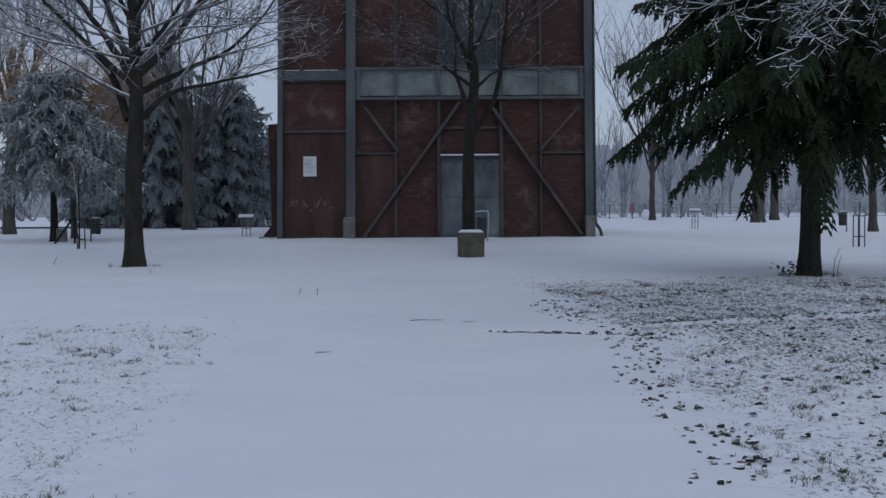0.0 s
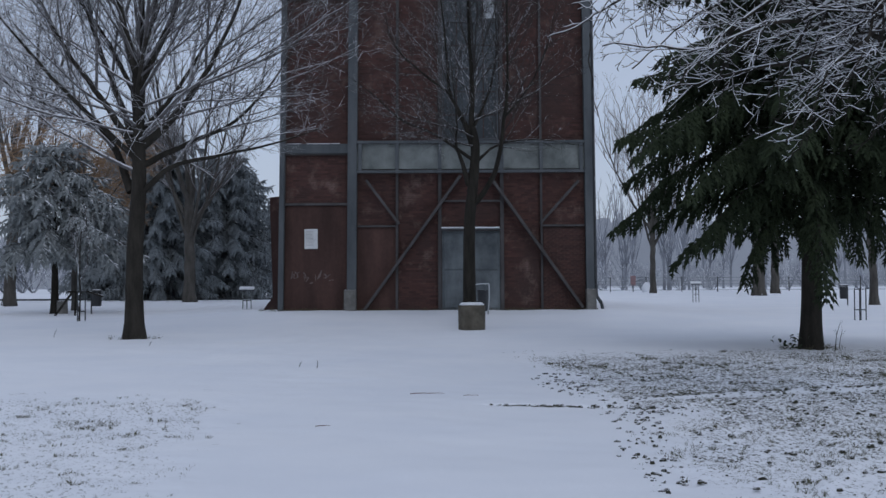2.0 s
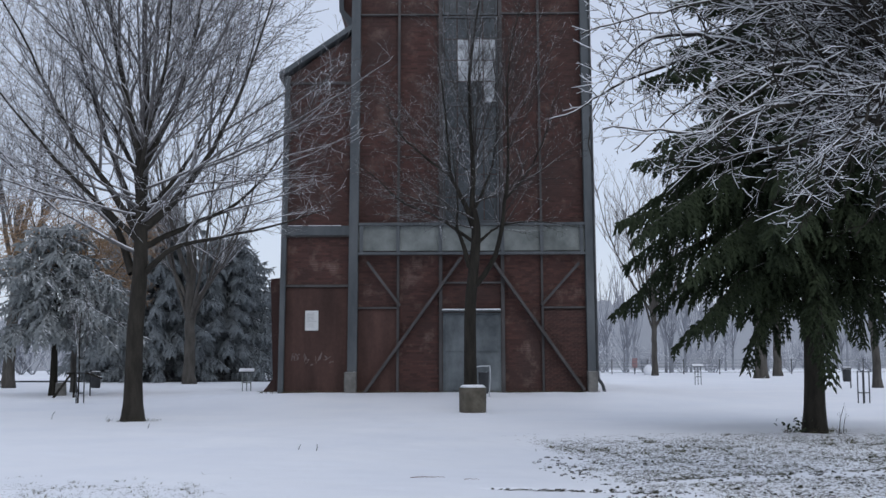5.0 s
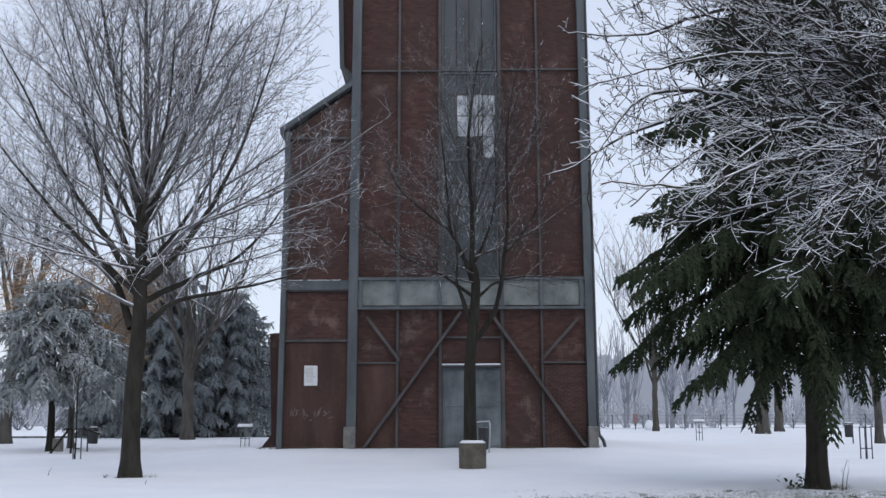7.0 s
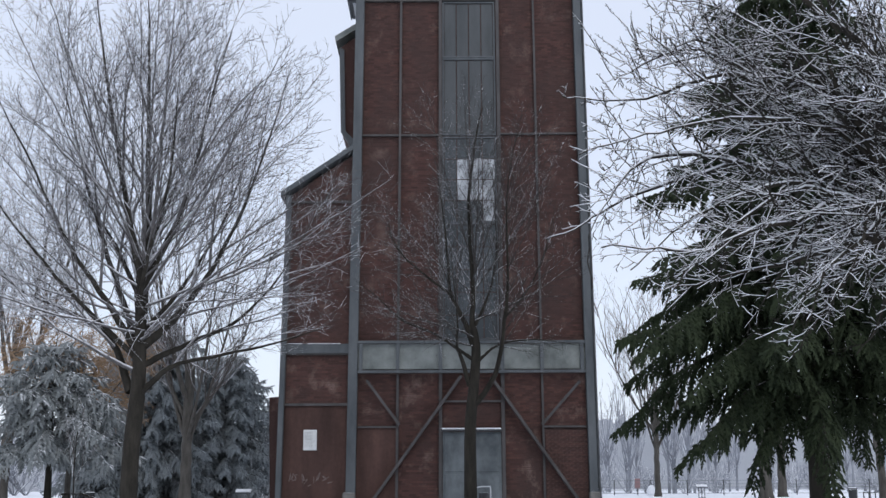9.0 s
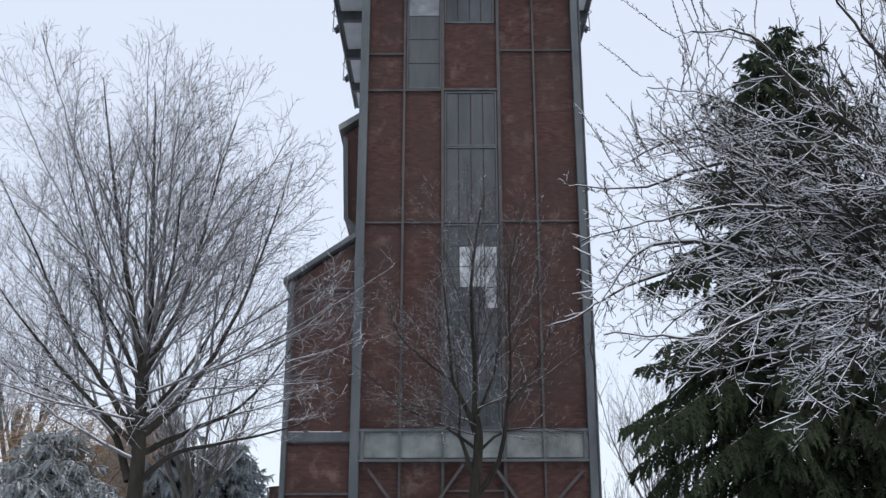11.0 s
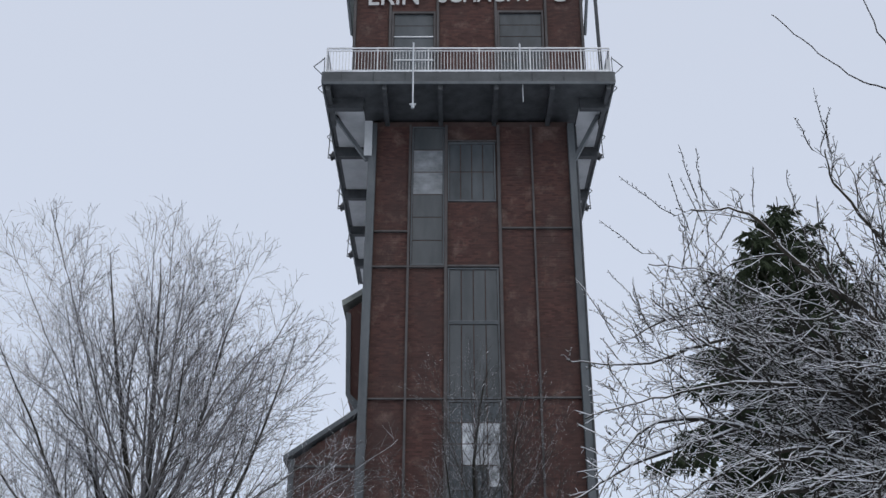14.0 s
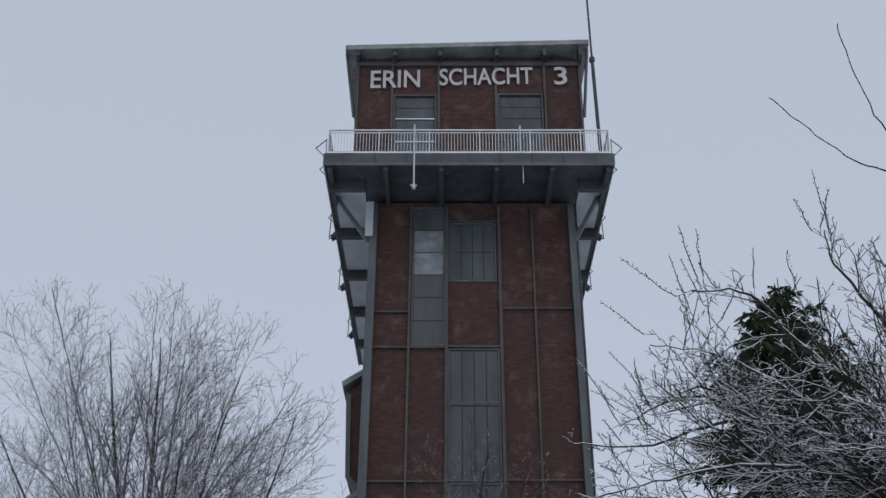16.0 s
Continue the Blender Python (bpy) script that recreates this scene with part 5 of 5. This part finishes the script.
stone = tagged(empty("white_boulder", g_at(16.9, 97.4)), "snow covered pale boulder by the fence", "stone")
bm = bmesh.new()
bmesh.ops.create_icosphere(bm, subdivisions=3, radius=0.5)
for v in bm.verts:
    v.co = Vector((v.co.x * 0.75, v.co.y * 0.7, v.co.z * (1.25 if v.co.z > 0 else 0.6) + 0.2)) * (1 + 0.12 * noise.noise(v.co * 3))
part("rock", bm, "white_snow", stone, smooth=True)
board = tagged(empty("red_board", g_at(16.0, 98.7)), "red board on the fence, haze painted into its colour", "sign")
part("panel", box(-0.22, 0.22, 0, 0.04, 0.55, 1.35, bevel=0.01), "red", board)
part("leg", box(-0.04, 0.04, 0.045, 0.1, -0.1, 0.6), "steel_dark", board)

# notice on the annex wall
notice = tagged(empty("notice_board", (-4.76, FY - 0.0, 3.1)), "pale notice board fixed to the brick wall", "sign")
part("sheet", box(-0.24, 0.24, 0.02, 0.07, -0.36, 0.36, bevel=0.02), "notice", notice)
rng = random.Random(5)
for i in range(11):
    part("text_bar", box(-0.18, 0.18 - 0.12 * rng.random(), 0.012, 0.0195, 0.26 - i * 0.05, 0.272 - i * 0.05), "ink", notice)

# faded scrawl on the rendered panel under the notice
scrawl = tagged(empty("wall_scrawl", (-4.75, FY + 0.06, 1.75)), "faded pale scrawl painted on brown render", "graffiti")
rng = random.Random(14)
for i in range(11):
    cx = -0.72 + 0.145 * i + rng.gauss(0, 0.02)
    V, F = [], []
    pts = [Vector((cx + rng.uniform(-0.1, 0.1), 0.008, rng.uniform(-0.2, 0.22) + 0.06 * math.sin(i))) for _ in range(4)]
    tube(V, F, spline(pts, 12), [0.011] * 12, 4)
    part("stroke", (V, F), "faded", scrawl)

# soil and dead stems at the foot of trunks and along the tower
def tufts(name, label, spots, seed, mat="grass", tall=0.09, blades=9, wide=0.05):
    rng = random.Random(seed)
    V, F = [], []
    for x, y in spots:
        z = ground_z(x, y)
        k = rng.uniform(0.5, 1.4)
        for b in range(rng.randint(blades // 2, blades)):
            a, r = rng.uniform(0, math.tau), rng.uniform(0, wide * k)
            p = Vector((x + r * math.cos(a), y + r * math.sin(a), z - 0.03))
            lean = Vector((rng.gauss(0, 0.5), rng.gauss(0, 0.5), 1)).normalized()
            h = tall * k * rng.uniform(0.5, 1.2) + 0.03
            s = Vector((math.cos(a + 1.5), math.sin(a + 1.5), 0)) * rng.uniform(0.0018, 0.0035)
            n = len(V)
            V += [p - s, p + s, p + lean * h * 0.6 + s * 0.7, p + lean * h * 0.6 - s * 0.7, p + lean * h + Vector((lean.x, lean.y, -0.2)) * h * 0.3]
            F += [(n, n + 1, n + 2, n + 3), (n + 3, n + 2, n + 4)]
    return tagged(part(name, (V, F), mat), label, "grass", kind="stuff")


def clods(spots, seed):
    """Lumps of turf with snow on top and bare dark flanks."""
    rng = random.Random(seed)
    V, F = [], []
    for x, y, size in spots:
        z, n, a0 = ground_z(x, y) + 0.035 * noise.noise((x * 0.6, y * 0.6, 0)), len(V), rng.uniform(0, math.tau)
        w, h = size * rng.uniform(0.6, 1.1), size * rng.uniform(0.5, 0.85)
        for ring, (rr, zz) in enumerate(((1.0, -0.35), (0.92, 0.35), (0.55, 0.9))):
            for k in range(7):
                a, g = a0 + math.tau * k / 7, rr * rng.uniform(0.75, 1.25)
                V.append((x + 1.15 * w * g * math.cos(a), y + 0.8 * w * g * math.sin(a), z + h * zz * rng.uniform(0.8, 1.2)))
        V.append((x, y, z + h))
        for ring in (0, 7):
            for k in range(7):
                F.append((n + ring + k, n + ring + (k + 1) % 7, n + ring + 7 + (k + 1) % 7, n + ring + 7 + k))
        F += [(n + 14 + k, n + 14 + (k + 1) % 7, n + 21) for k in range(7)]
    return tagged(part("turf_clods", (V, F), "clod"), "small dark turf lumps capped with snow", "grass", kind="stuff")


rng = random.Random(74)
lumps = []
while len(lumps) < 1300:
    x, y = rng.uniform(0, 9), 6.3 + 13 * rng.random() ** 1.2
    t = turf(x, y)
    edge = 1.0 if t < 0.28 else 0.12
    if x > 0 and t > 0.02 and rng.random() < edge * (0.4 + t) and noise.noise((x * 1.3, y * 1.3, 31)) > -0.3:
        lumps.append((x, y, 0.012 + 0.024 * rng.random() ** 2))
for k in range(46):
    x = 0.55 + 2.2 * rng.random()
    lumps.append((x, 14.5 - 0.3 * (x - 0.6) + rng.gauss(0, 0.05), rng.uniform(0.02, 0.045)))
clods(lumps, 75)

rng = random.Random(70)
spots = []
while len(spots) < 11000:
    x, y = rng.uniform(-9, 11), 5 + 20 * rng.random() ** 1.2
    t = turf(x, y)
    if rng.random() < t * 1.3 and noise.noise((x * 2.6, y * 2.2, 21)) > 0.28 - 0.55 * t:
        spots.append((x, y))
tufts("grass_tufts", "dark winter grass tufts poking through snow", spots, 71, tall=0.026, blades=9, wide=0.04)
clumps = [(cx + rng.gauss(0, 0.07), cy + rng.gauss(0, 0.07)) for cx, cy in ((-4.35, 11.75), (-3.85, 11.15), (-4.8, 13.4), (-3.8, 12.3), (-2.9, 10.7), (2.2, 11.6), (2.85, 7.0), (3.15, 9.7), (1.9, 7.3), (2.2, 9.5), (2.75, 8.9)) for _ in range(12)]
tufts("grass_clumps", "thick dark clumps of grass free of snow", clumps, 73, tall=0.03, blades=10, wide=0.05)
ring = [(-8.02 + 0.45 * math.cos(a) * rng.uniform(0.8, 1.5), 30.35 + 0.4 * math.sin(a) * rng.uniform(0.8, 1.4)) for a in (rng.uniform(0, 6.28) for _ in range(40))]
ring += [(7.95 + 0.45 * math.cos(a) * rng.uniform(0.8, 1.6), 25.35 + 0.45 * math.sin(a) * rng.uniform(0.8, 1.5)) for a in (rng.uniform(0, 6.28) for _ in range(60))]
ring += [(rng.uniform(-6.6, 5.6), FY - 0.05 - abs(rng.gauss(0, 0.12))) for _ in range(420)]
tufts("dead_stems", "dead brown stems round trunks and wall foot", ring, 72, tall=0.12)

# fallen sticks and stems on the snow
for i, (x, y, L, rz, h) in enumerate(((-0.22, 15.6, 0.46, 3, 0.006), (-1.25, 12.1, 0.16, 25, 0.005), (0.35, 15.3, 0.2, -8, 0.004))):
    stick = tagged(empty("fallen_stick", (x, y, ground_z(x, y) + 0.03), rz), "thin reddish stick lying on the snow", "stick", "fallen sticks")
    V, F = [], []
    line = [Vector((-L / 2 + L * k / 5, 0.012 * math.sin(k * 2.1), 0.004 * k % 0.01)) for k in range(6)]
    tube(V, F, line, [h, h, h * 0.9, h * 0.8, h * 0.6, h * 0.4], 6)
    part("stem", (V, F), "stick", stick, smooth=True)
for x, y, h, seed in ((-2.25, 20.6, 0.14, 1), (-2.6, 20.9, 0.1, 2), (8.35, 25.0, 0.55, 3), (8.5, 25.2, 0.4, 4), (-10.4, 31.2, 0.22, 5), (-6.9, 27.4, 0.1, 6)):
    rng = random.Random(seed)
    herb = tagged(empty("dry_stem", (x, y, ground_z(x, y))), "dry stem standing out of the snow", "plant", "dry stems")
    V, F = [], []
    line = spline([Vector((0, 0, -0.05)), Vector((0.03, 0, h * 0.5)), Vector((rng.uniform(0.05, 0.3) * h * 2, 0.02, h))], 6)
    tube(V, F, line, [0.008, 0.008, 0.007, 0.006, 0.005, 0.004], 5)
    sprout(V, F, rng, line, 0.008, h, 2, {**STYLE, "density": (8, 8, 10), "longest": (0.2, 0.2, 0.16), "thin": 0.003, "levels": 3})
    part("stalk", (V, F), "bark", herb)
ivy = tagged(empty("ivy_clump", (7.5, 25.1, ground_z(7.5, 25.1))), "small dark leafy clump at the trunk foot", "plant")
rng = random.Random(8)
for k in range(26):
    p = Vector((rng.gauss(-0.05, 0.16), rng.gauss(0, 0.08), abs(rng.gauss(0.14, 0.12)) + 0.02))
    bm = bmesh.new()
    bmesh.ops.create_grid(bm, x_segments=2, y_segments=1, size=0.5)
    for v in bm.verts:
        v.co = Vector((v.co.x * 0.09, v.co.y * 0.055 * (1 - abs(v.co.x) * 0.8), -abs(v.co.x) * 0.03))
    bmesh.ops.transform(bm, matrix=Matrix.Translation(p) @ Euler((rng.uniform(-1, 1), rng.uniform(-1, 1), rng.uniform(0, 6.3))).to_matrix().to_4x4(), verts=bm.verts)
    part("leaf", bm, "needle", ivy)
